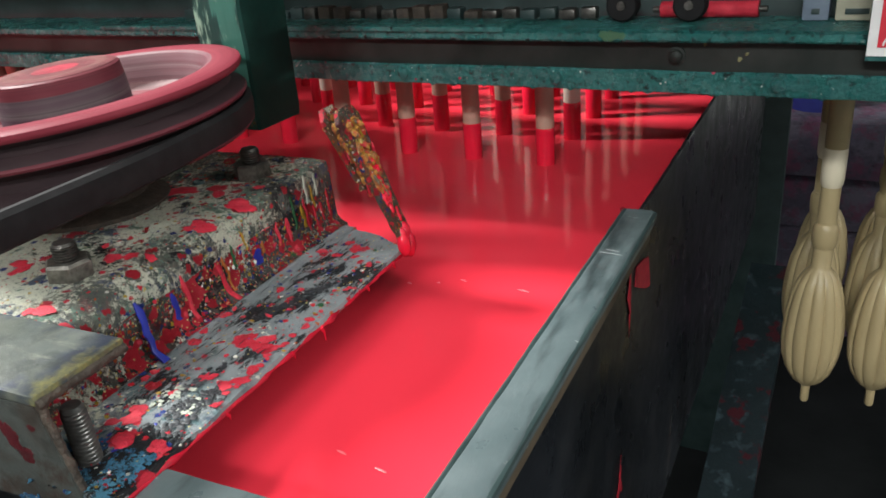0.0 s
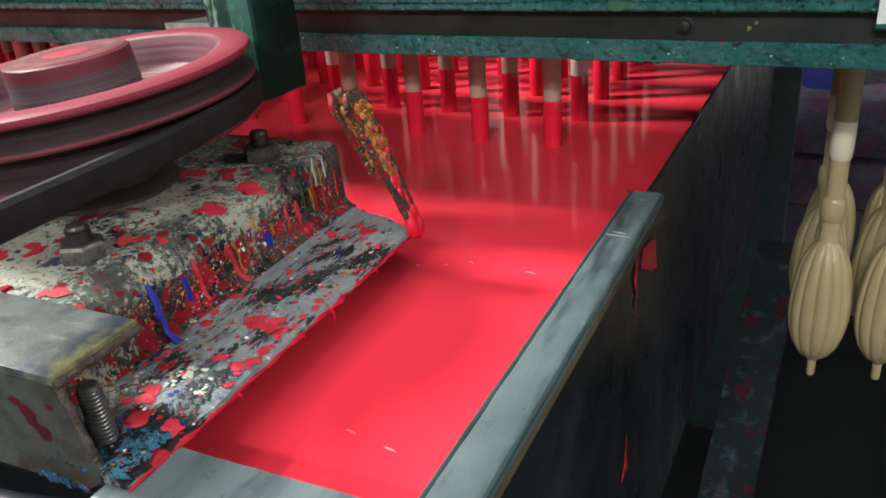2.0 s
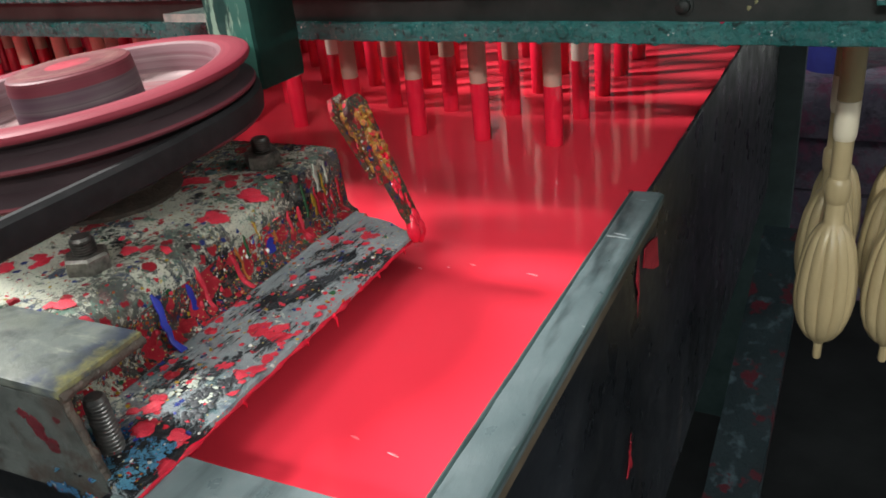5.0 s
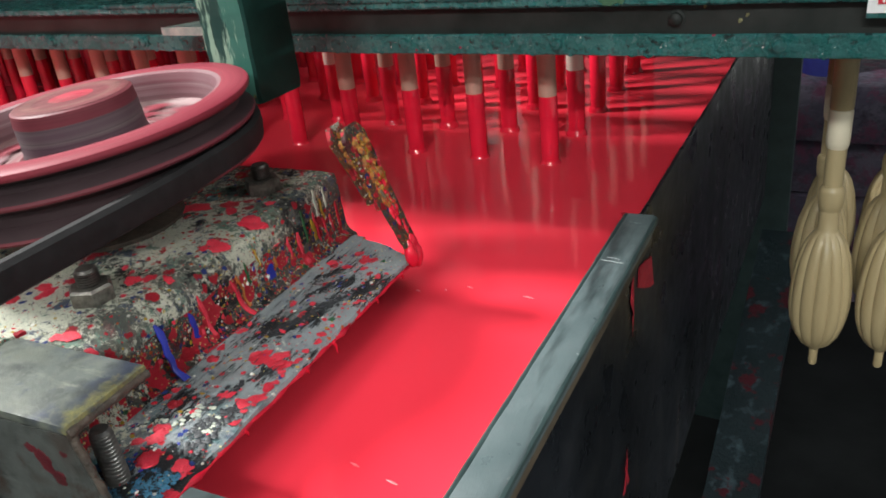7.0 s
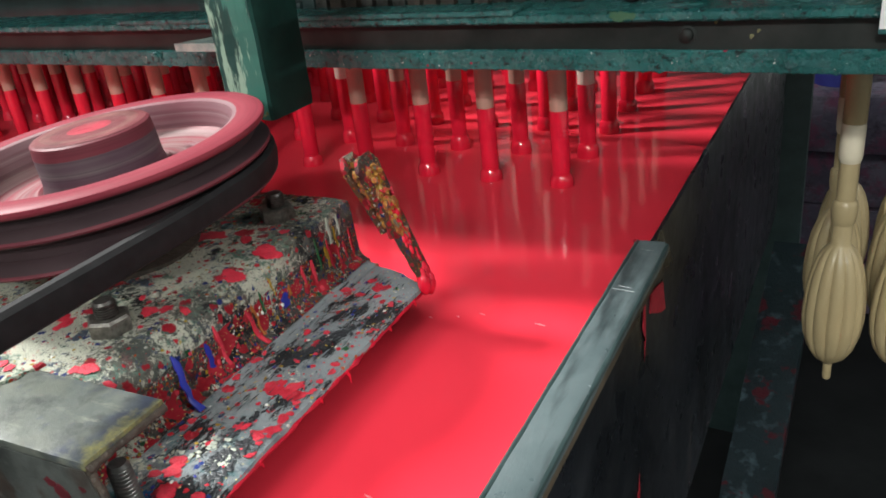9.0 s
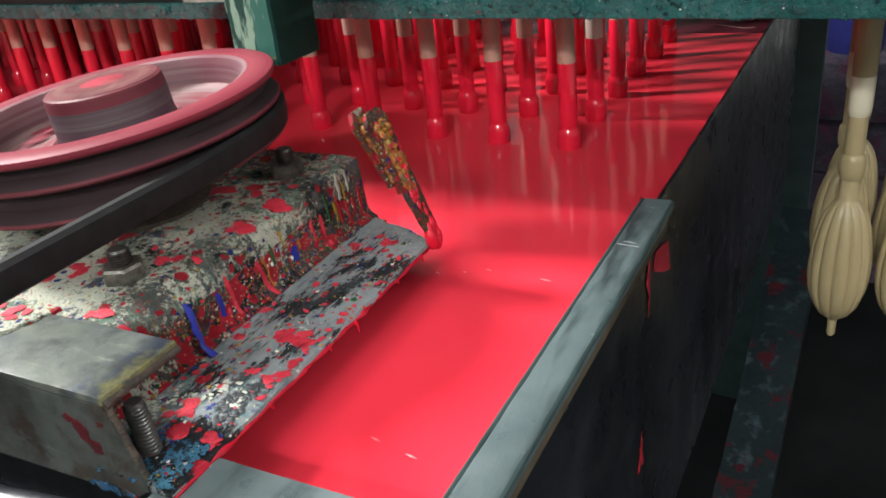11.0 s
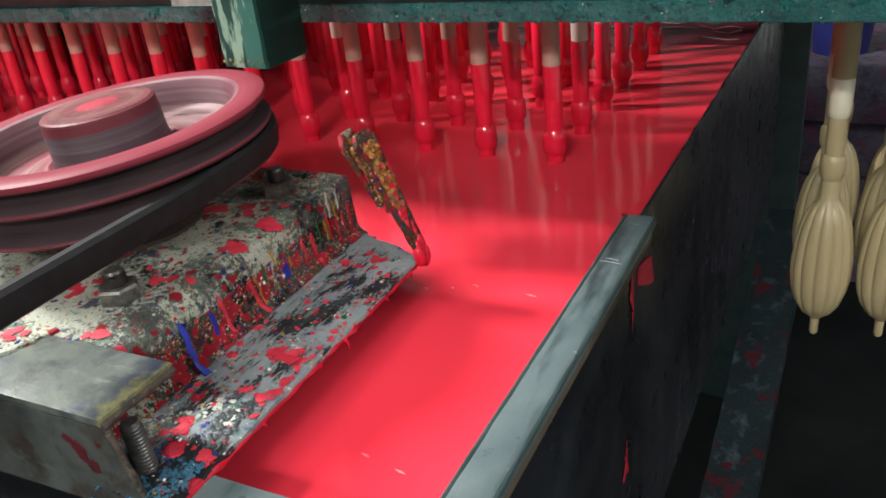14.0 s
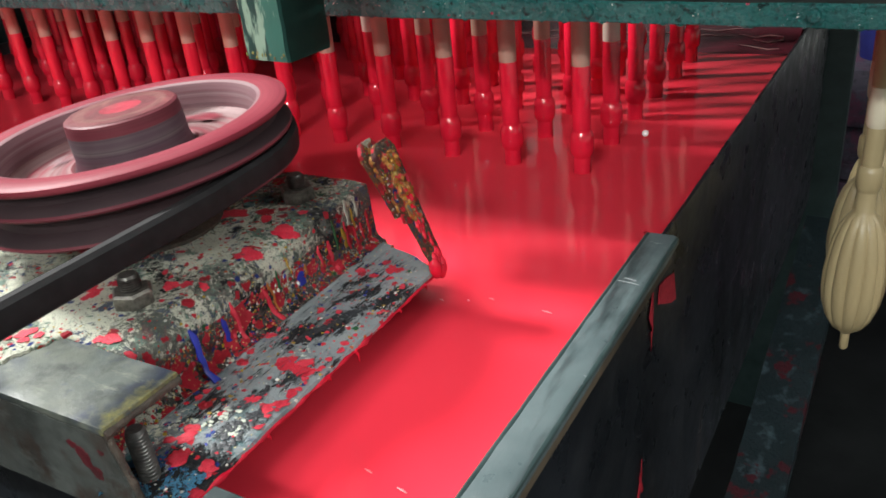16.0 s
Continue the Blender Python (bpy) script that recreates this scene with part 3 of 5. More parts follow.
def latex_bath():
    bm = bmesh.new()
    nx, ny = 60, 90
    grid = [[bm.verts.new((-1.9 + (1.9005 + 0.0262 * (-0.4265 + 1.270 * j / ny)) * i / nx, -0.4265 + 1.270 * j / ny, -0.041 + 0.0006 * noise.noise(Vector((i * 0.35, j * 0.4, 0))))) for j in range(ny + 1)] for i in range(nx + 1)]
    for i in range(nx):
        for j in range(ny):
            bm.faces.new((grid[i][j], grid[i + 1][j], grid[i + 1][j + 1], grid[i][j + 1]))
    ob = part("latex_bath", bm, LIQUID)
    tagged(ob, "glossy bright red liquid latex filling the tank", "liquid", kind="structure")
    for x, y, l in ((-0.062, -0.104, 0.011), (-0.120, -0.100, 0.007), (-0.165, -0.118, 0.005), (-0.140, -0.110, 0.003), (-0.100, -0.345, 0.008), (-0.068, -0.352, 0.009)):
        part("surface_skin", sweep([(x - l / 2, y + 0.001, -0.0406), (x, y, -0.0403), (x + l / 2, y - 0.001, -0.0406)], [0.0004, 0.0011, 0.0004], 8, flat=0.4), PINK, ob, "pale streak of skin")
    for x, y, r in ((-0.020, -0.060, 0.0016), (-0.024, -0.0605, 0.0011), (-0.016, -0.062, 0.0009)):
        bm = bmesh.new()
        bmesh.ops.create_icosphere(bm, subdivisions=2, radius=r, matrix=Matrix.Translation((x, y, -0.0406)))
        part("bubble", bm, WET, ob, "small red bubble")
    return ob


def air_bubble():
    bm = bmesh.new()
    bmesh.ops.create_uvsphere(bm, u_segments=24, v_segments=16, radius=0.0048)
    ob = part("air_bubble", bm, BUBBLE)
    return tagged(ob, "pale air bubble rising through the red latex", "bubble")


TANK, BATH, BUBBLE_UP = dip_tank(), latex_bath(), air_bubble()


# ---- the stirrer's drive unit over the tank ----
def hexagon(at, r, hgt, bm=None, turn=0.0):
    bm = bm or bmesh.new()
    rings = []
    for f, z in ((0.93, 0), (1, 0.0015), (1, hgt - 0.002), (0.88, hgt)):
        rings.append([bm.verts.new((at[0] + r * f * math.cos(turn + k * math.pi / 3), at[1] + r * f * math.sin(turn + k * math.pi / 3), at[2] + z)) for k in range(6)])
    for a, b in zip(rings, rings[1:]):
        for k in range(6):
            bm.faces.new((a[k], a[(k + 1) % 6], b[(k + 1) % 6], b[k]))
    bm.faces.new(rings[0][::-1])
    bm.faces.new(rings[-1])
    return bm


def thread(at, r, z0, z1, lean=(0, 0), bm=None, pitch=0.002):
    """A threaded stud: ridged rings, slightly leaning."""
    prof, z = [(r * 0.9, z0)], z0
    while z < z1 - 0.003:
        prof += [(r, z + pitch * 0.25), (r, z + pitch * 0.45), (r * 0.80, z + pitch * 0.75), (r * 0.80, z + pitch)]
        z += pitch
    prof += [(r * 0.95, z1 - 0.002), (r * 0.78, z1)]
    bm = lathe(prof, 20, bm)
    for v in bm.verts:
        v.co.x += at[0] + lean[0] * (v.co.z - z0)
        v.co.y += at[1] + lean[1] * (v.co.z - z0)
    return bm


def warp(verts):
    """The cover climbs a little towards its far end, where its shoulder turns sharp."""
    for v in verts:
        x, y, z = v.co
        if z < 0.03 or x > -0.2455:
            continue
        f = max(0.0, min(1.0, (y + 0.30) / 0.17))
        if x > -0.272 and z > 0.0336:
            dx, dz = (x + 0.272) / 0.022, (z - 0.0335) / 0.022
            k = 1 + 0.75 * f * (math.hypot(dx, dz) / max(abs(dx), abs(dz)) - 1)
            v.co.x, z = -0.272 + 0.022 * dx * k, 0.0335 + 0.022 * dz * k
        v.co.z = z + 0.007 * max(0.0, min(1.0, (y + 0.40) / 0.30)) * min(1.0, (z - 0.03) / 0.02)


def stirrer_drive():
    unit = new("stirrer_drive")
    tagged(unit, "steel drive housing caked in spilt latex of many colours", "machine housing")
    # folded cover: top, rounded shoulder and upright side
    top = [(-0.62, 0.010), (-0.62, 0.055)] + [(x, 0.0555) for x in spread(-0.60, -0.272, 26)]
    top += [(-0.272 + 0.022 * math.sin(a), 0.0335 + 0.022 * math.cos(a)) for a in spread(0.2, 1.5, 8)]
    side = [(-0.2495, 0.030), (-0.249, 0.022), (-0.2485, 0.015)]
    side += [(-0.2365 - 0.012 * math.cos(a), 0.0135 - 0.012 * math.sin(a)) for a in spread(0.15, 1.4, 6)]
    bm = strip(top, spread(-0.402, -0.096, 60), closed=False, wobble=0.0013, scale=55)
    warp(bm.verts)
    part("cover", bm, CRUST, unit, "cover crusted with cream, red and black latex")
    bm = strip(top[-1:] + side, spread(-0.455, -0.096, 60), closed=False, wobble=0.0011, scale=60)
    warp(bm.verts)
    part("side", bm, SIDE, unit, "dark side with dribbles of many colours")
    bm = prism([(x, -0.0975, z) for x, z in top[1:] + side + [(-0.236, -0.006), (-0.62, -0.006)]], (0, 0.004, 0))
    warp(bm.verts)
    part("end_plate", bm, SIDE, unit, smooth=False)
    # projecting flange
    fl = [(-0.238, 0.0015)] + [(x, 0.0012 + 0.0015 * math.sin(x * 90)) for x in spread(-0.232, -0.166, 14)] + [(-0.1615, -0.0005), (-0.1605, -0.003), (-0.162, -0.0065), (-0.20, -0.007), (-0.238, -0.007)]
    bm = strip(fl, spread(-0.4655, -0.130, 110), wobble=0.0009, scale=60)
    for v in bm.verts:
        v.co.y += max(0.0, (-0.16 - v.co.x) / 0.078) * 0.032 * ((v.co.y + 0.468) / 0.338)
    part("flange", bm, FLANGE, unit, "grey flange spotted with red and black latex")
    part("flange_rear", strip([(-0.30, 0.0005), (-0.225, 0.0005), (-0.225, -0.006), (-0.30, -0.006)], spread(-0.465, -0.100, 10)), FLANGE, unit)
    # red film hanging along the flange's edge
    ys = spread(-0.466, -0.135, 120)
    pts = [(-0.1606 + 0.0007 * noise.noise(Vector((y * 60, 3, 0))), y, -0.0045 - 0.0012 * noise.noise(Vector((y * 45, 0, 0)))) for y in ys]
    part("edge_film", sweep(pts, [max(0.0005, 0.0015 + 0.0022 * noise.noise(Vector((y * 70, 7, 0)))) for y in ys], 8), DARKWET, unit, "wet red latex lip along the edge")
    for y, l in ((-0.372, 0.004), (-0.300, 0.003), (-0.262, 0.010), (-0.195, 0.003), (-0.150, 0.004)):
        part("edge_drip", sweep([(-0.1604, y - 0.003, -0.004), (-0.1600, y, -0.006 - l * 0.3), (-0.1603, y + 0.001, -0.007 - l)], [0.0020, 0.0012, 0.0005], 8), WET, unit, "hanging red drip")
    # near end: an angle iron across the housing
    part("angle_top", roughen(box(-0.62, -0.1945, -0.466, -0.404, 0.0545, 0.0605, 0.0012), 0.0004, 30), PLATE, unit, "oily grey plate")
    bm = prism([(-0.62, -0.4665, 0.0545), (-0.196, -0.4665, 0.0545), (-0.180, -0.4665, -0.004), (-0.192, -0.4665, -0.013), (-0.62, -0.4665, -0.020)], (0, 0.006, 0))
    part("angle_front", bm, RUSTY, unit, "grimy stained upright leg", smooth=False)
    ys = spread(-0.4655, -0.4045, 40)
    pts = [(-0.1975 + 0.0015 * noise.noise(Vector((y * 80, 1, 0))), y, 0.0600) for y in ys]
    part("weld_stain", sweep(pts, [max(0.0004, 0.0018 + 0.0020 * noise.noise(Vector((y * 60, 5, 0)))) for y in ys], 10, flat=0.22), YELLOWED, unit, "yellow stain along the plate's edge")
    pts = [(-0.1952 + 0.001 * noise.noise(Vector((y * 90, 2, 0))), y, 0.0545) for y in ys]
    part("weld_bead", sweep(pts, [0.0030 + 0.0016 * noise.noise(Vector((y * 120, 9, 0))) for y in ys], 10), RUST, unit, "rough brown weld")
    fs = spread(0, 1, 30)
    pts = [(-0.1955 + 0.014 * f, -0.4630 + 0.001 * noise.noise(Vector((f * 9, 4, 0))), 0.0555 - 0.062 * f) for f in fs]
    part("weld_bead", sweep(pts, [0.0026 + 0.0009 * noise.noise(Vector((f * 9, 6, 0))) for f in fs], 10), RUST, unit, "rough brown weld")
    for k, (x, z, s) in enumerate(((-0.222, 0.030, 0.008), (-0.214, 0.020, 0.006), (-0.230, 0.038, 0.005), (-0.203, 0.040, 0.003))):
        part("red_stain", drop(bmesh.new(), (x, -0.4666, z), s, (0, -1, 0), 0.05, seed=60 + k), STAIN, unit, "dull red stain")
    # the crust has crept over the plate's rear corner
    bm, rings = bmesh.new(), []
    for y in spread(-0.4655, -0.398, 34):
        f = (y + 0.4655) / 0.0675
        end = -0.335 + 0.030 * f ** 0.8 + 0.004 * noise.noise(Vector((y * 150, 2, 0))) + 0.002 * noise.noise(Vector((y * 420, 5, 0)))
        ring = [bm.verts.new((x, y, 0.0625 + 0.0007 * noise.noise(Vector((x * 130, y * 130, 1))))) for x in spread(-0.60, end - 0.0008, 40)]
        rings.append(ring + [bm.verts.new((end, y, 0.0601))])
    for a, b in zip(rings, rings[1:]):
        for k in range(40):
            bm.faces.new((a[k], a[k + 1], b[k + 1], b[k]))
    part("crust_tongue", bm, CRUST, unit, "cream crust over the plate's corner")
    # nuts on their studs
    for x, y in ((-0.303, -0.343), (-0.295, -0.146), (-0.52, -0.343), (-0.52, -0.146)):
        up = 0.0055 if y > -0.2 else 0.0
        nut = part("nut", hexagon((x, y, 0.0545 + up), 0.0165, 0.0145, turn=0.35), ZINC, unit, "greasy zinc hexagon nut", smooth=False)
        part("stud", thread((x, y), 0.0085, 0.066 + up, 0.0815 + up), GREASY, nut, "dark threaded stud end")
        part("washer", lathe([(0.019, 0.0535), (0.019, 0.0555)], 28, at=(x, y, up)), ZINC, nut)
    part("loose_stud", thread((-0.1947, -0.4450), 0.0072, -0.006, 0.031, (-0.49, 0.28)), STUD, unit, "leaning threaded stud")
    # a hole beside the far nut
    for x, y in ((-0.325, -0.155), (-0.335, -0.172)):
        part("bolt_hole", lathe([(0.006, 0.0555), (0.0045, 0.0575), (0.0035, 0.0560), (0.0, 0.0555)], 16, at=(x, y, 0.0052)), DARK, unit)
    # shaft bearing below the pulley
    part("bearing", lathe([(0.062, 0.054), (0.062, 0.062), (0.045, 0.068), (0.035, 0.085), (0.030, 0.090), (0.030, 0.100)], 36, at=(-0.395, -0.233, 0)), RUST, unit, "dark greasy shaft bearing")
    splashes(unit)
    return unit


def splashes(unit):
    rnd = random.Random(5)
    kinds = {"red_spatter": (REDDRY, "dried red latex splashes"), "orange_spatter": (ORANGE, "orange latex runs"), "blue_spatter": (BLUE, "blue latex spots"), "yellow_spatter": (YELLOW, "yellow latex spots"),
             "white_spatter": (WHITE, "white latex flecks"), "green_spatter": (GREEN, "green latex flecks"), "black_patch": (TAR, "bare black patches"), "cream_flake": (CREAM, "flaking cream latex")}
    bms = {k: bmesh.new() for k in kinds}

    def top(k, x, y, s):
        b = max(0.0, x + 0.272)
        h = math.sqrt(0.0226 ** 2 - b * b)
        drop(bms[k], (x, y, 0.0336 + h), s, (b, 0, h), 0.15, seed=rnd.randrange(9999))

    def low(k, x, y, s):
        drop(bms[k], (x, y, 0.0022 + 0.0015 * math.sin(x * 90)), s, height=0.15, seed=rnd.randrange(9999))

    def flank(k, y, z, s):
        drop(bms[k], (-0.2485, y, z), s, (1, 0, 0.1), 0.2, seed=rnd.randrange(9999))

    # large red patches
    for x, y, s in ((-0.265, -0.251, 0.0095), (-0.272, -0.257, 0.006), (-0.329, -0.268, 0.0041), (-0.278, -0.388, 0.0092), (-0.287, -0.392, 0.005), (-0.256, -0.392, 0.0046),
                    (-0.357, -0.341, 0.0082), (-0.347, -0.346, 0.006), (-0.328, -0.341, 0.0062), (-0.293, -0.315, 0.0072), (-0.282, -0.309, 0.0051), (-0.266, -0.306, 0.0051),
                    (-0.297, -0.192, 0.0077), (-0.263, -0.208, 0.0103), (-0.268, -0.200, 0.006), (-0.271, -0.171, 0.0046), (-0.300, -0.335, 0.0041), (-0.334, -0.191, 0.0120), (-0.345, -0.200, 0.014),
                    (-0.348, -0.354, 0.0041), (-0.359, -0.396, 0.0062), (-0.37, -0.36, 0.009), (-0.315, -0.30, 0.004)):
        top("red_spatter", x, y, s)
    for x, y, s in ((-0.337, -0.413, 0.0080), (-0.348, -0.424, 0.0058), (-0.325, -0.411, 0.0041), (-0.330, -0.420, 0.004), (-0.352, -0.410, 0.004)):
        drop(bms["red_spatter"], (x, y, 0.0634), s, height=0.15, seed=rnd.randrange(9999))
    for x, y, s in ((-0.181, -0.301, 0.0078), (-0.176, -0.309, 0.0035), (-0.201, -0.305, 0.0047), (-0.189, -0.354, 0.0058), (-0.174, -0.357, 0.0062), (-0.168, -0.348, 0.0070), (-0.168, -0.335, 0.0055),
                    (-0.205, -0.404, 0.0080), (-0.209, -0.395, 0.0055), (-0.192, -0.424, 0.0068), (-0.171, -0.420, 0.0063), (-0.166, -0.426, 0.0040), (-0.219, -0.230, 0.0042), (-0.200, -0.229, 0.0032),
                    (-0.199, -0.375, 0.0032), (-0.227, -0.156, 0.0053), (-0.210, -0.136, 0.0047), (-0.207, -0.163, 0.0047), (-0.189, -0.164, 0.0037), (-0.172, -0.171, 0.0042), (-0.200, -0.272, 0.0032),
                    (-0.190, -0.260, 0.0026), (-0.216, -0.410, 0.0042), (-0.232, -0.365, 0.0037), (-0.232, -0.357, 0.0032), (-0.230, -0.318, 0.0042), (-0.236, -0.303, 0.0042), (-0.236, -0.278, 0.0047), (-0.236, -0.267, 0.0037)):
        low("red_spatter", x, y, s)
    # fine black scratches drawn out along the flange
    for i in range(170):
        x, y, l, w = rnd.uniform(-0.234, -0.172), rnd.uniform(-0.37, -0.135), rnd.uniform(0.003, 0.016), rnd.uniform(0.00025, 0.0007)
        z = 0.0023 + 0.0015 * math.sin(x * 90)
        dx = rnd.uniform(-0.0012, 0.0012)
        ring = [bms["black_patch"].verts.new(p) for p in ((x, y, z), (x + w, y + l * 0.4, z + 0.0005), (x + dx, y + l, z), (x - w, y + l * 0.55, z + 0.0005))]
        bms["black_patch"].faces.new(ring)
    # bare black patches and cream flakes on the flange
    for x0, y0, x1, y1, n, w in ((-0.208, -0.283, -0.180, -0.212, 260, 0.0050), (-0.186, -0.392, -0.172, -0.366, 150, 0.005), (-0.194, -0.366, -0.186, -0.345, 50, 0.004), (-0.178, -0.408, -0.170, -0.395, 60, 0.004), (-0.215, -0.215, -0.200, -0.185, 50, 0.0025)):
        for i in range(n):
            f = rnd.random()
            low("black_patch", min(-0.166, x0 + (x1 - x0) * f + rnd.gauss(0, w * 0.45)), y0 + (y1 - y0) * f + rnd.gauss(0, w * 1.3), rnd.uniform(0.0006, 0.0024))
    for x0, y0, x1, y1, n, w in ((-0.205, -0.385, -0.190, -0.372, 30, 0.005), (-0.182, -0.395, -0.178, -0.380, 16, 0.004), (-0.222, -0.395, -0.212, -0.385, 16, 0.004)):
        for i in range(n):
            f = rnd.random()
            low("cream_flake", x0 + (x1 - x0) * f + rnd.gauss(0, w), y0 + (y1 - y0) * f + rnd.gauss(0, w), rnd.uniform(0.0006, 0.0022))
    # broad red smear running off the flange
    for i in range(12):
        low("red_spatter", -0.166 + rnd.uniform(-0.004, 0.002), -0.375 + i * 0.011 + rnd.uniform(-0.003, 0.003), rnd.uniform(0.0018, 0.0042))
    for i in range(16):
        low("red_spatter", rnd.uniform(-0.170, -0.164), -0.46 + i * 0.02 + rnd.uniform(-0.006, 0.006), rnd.uniform(0.001, 0.003))
    # fine spatter
    for k, n in (("red_spatter", 170), ("blue_spatter", 60), ("yellow_spatter", 50), ("white_spatter", 80), ("green_spatter", 24)):
        for i in range(n):
            s = rnd.choice((0.0005, 0.0007, 0.0009, 0.0012, 0.0018)) * (1.3 if k == "red_spatter" else 1)
            where = rnd.random()
            if where < 0.35:
                top(k, rnd.uniform(-0.42, -0.262), rnd.uniform(-0.40, -0.104), s)
            elif where < 0.62:
                flank(k, rnd.uniform(-0.42, -0.104), rnd.uniform(0.008, 0.036), s)
            else:
                low(k, rnd.uniform(-0.232, -0.168), rnd.uniform(-0.46, -0.14), s * 0.9)
    # blue, red and yellow runs down the side
    def run(k, y, z0, z1, r, dy=0.0, out=0.0):
        pts = []
        for i in range(7):
            f = i / 6
            z = z0 + (z1 - z0) * f
            x = -0.2484 if z > 0.008 else -0.2484 + (0.008 - z) * 1.2
            if z > 0.0335:
                x = -0.2718 + math.sqrt(0.0228 ** 2 - (z - 0.0335) ** 2)
            pts.append((x + out * f, y + dy * f + rnd.uniform(-0.0012, 0.0012), max(z, 0.0018)))
        bm, rings = bms[k], []
        for i, (x, yy, z) in enumerate(pts):
            w = r * (0.25 if i == 0 else 0.75 + 0.5 * rnd.random()) * (1.2 if i == 6 else 1)
            lift = 0.0003 if 0 < i else 0.0002
            rings.append([bm.verts.new((x + dx, yy + w * s, z + dx * 0.5)) for s, dx in ((-1, -0.001), (-0.9, lift * 0.5), (-0.4, lift), (0.4, lift), (0.9, lift * 0.5), (1, -0.001))])
        for p, q in zip(rings, rings[1:]):
            for i in range(5):
                bm.faces.new((p[i], q[i], q[i + 1], p[i + 1]))
        bm.faces.new(rings[-1])
    run("blue_spatter", -0.342, 0.042, 0.002, 0.0027, -0.004, 0.010)
    run("blue_spatter", -0.312, 0.034, 0.010, 0.0024, 0.003)
    run("red_spatter", -0.262, 0.035, 0.002, 0.0019, 0.008, 0.002)
    run("yellow_spatter", -0.146, 0.036, 0.016, 0.0018, 0.002)
    run("yellow_spatter", -0.128, 0.044, 0.028, 0.0008, 0.002)
    run("orange_spatter", -0.207, 0.030, 0.019, 0.0015, 0.001)
    run("blue_spatter", -0.214, 0.026, 0.012, 0.0042, 0.001)
    run("green_spatter", -0.243, 0.040, 0.022, 0.0012, 0.002)
    run("green_spatter", -0.158, 0.045, 0.020, 0.0010, 0.001)
    run("red_spatter", -0.170, 0.034, 0.004, 0.0022, 0.004)
    run("orange_spatter", -0.255, 0.036, 0.006, 0.0011, 0.006)
    run("yellow_spatter", -0.228, 0.044, 0.030, 0.0007, 0.003)
    run("cream_flake", -0.135, 0.050, 0.034, 0.0020, 0.001)
    run("cream_flake", -0.120, 0.048, 0.036, 0.0012, 0.001)
    for y in (-0.118, -0.129, -0.142, -0.106, -0.185, -0.298):
        run("red_spatter", y, rnd.uniform(0.030, 0.042), rnd.uniform(0.002, 0.012), rnd.uniform(0.0009, 0.0018), 0.004)
    for k, (m, label) in kinds.items():
        warp(bms[k].verts)
        part(k, bms[k], m, unit, label)["kind"] = "stuff"
    bm = bmesh.new()                       # light blue crust at the near end
    for i in range(230):
        drop(bm, (-0.188 + rnd.uniform(-0.034, 0.024), -0.448 + rnd.uniform(-0.018, 0.022), 0.0024), rnd.uniform(0.001, 0.0042), height=0.3, seed=i)
    for i in range(36):
        drop(bm, (rnd.uniform(-0.232, -0.186), -0.4668, -0.0125 + rnd.uniform(-0.003, 0.003)), rnd.uniform(0.001, 0.003), (0, -1, 0), height=0.3, seed=i)
    part("blue_crust", bm, SKY, unit, "flaking light blue crust")["kind"] = "stuff"


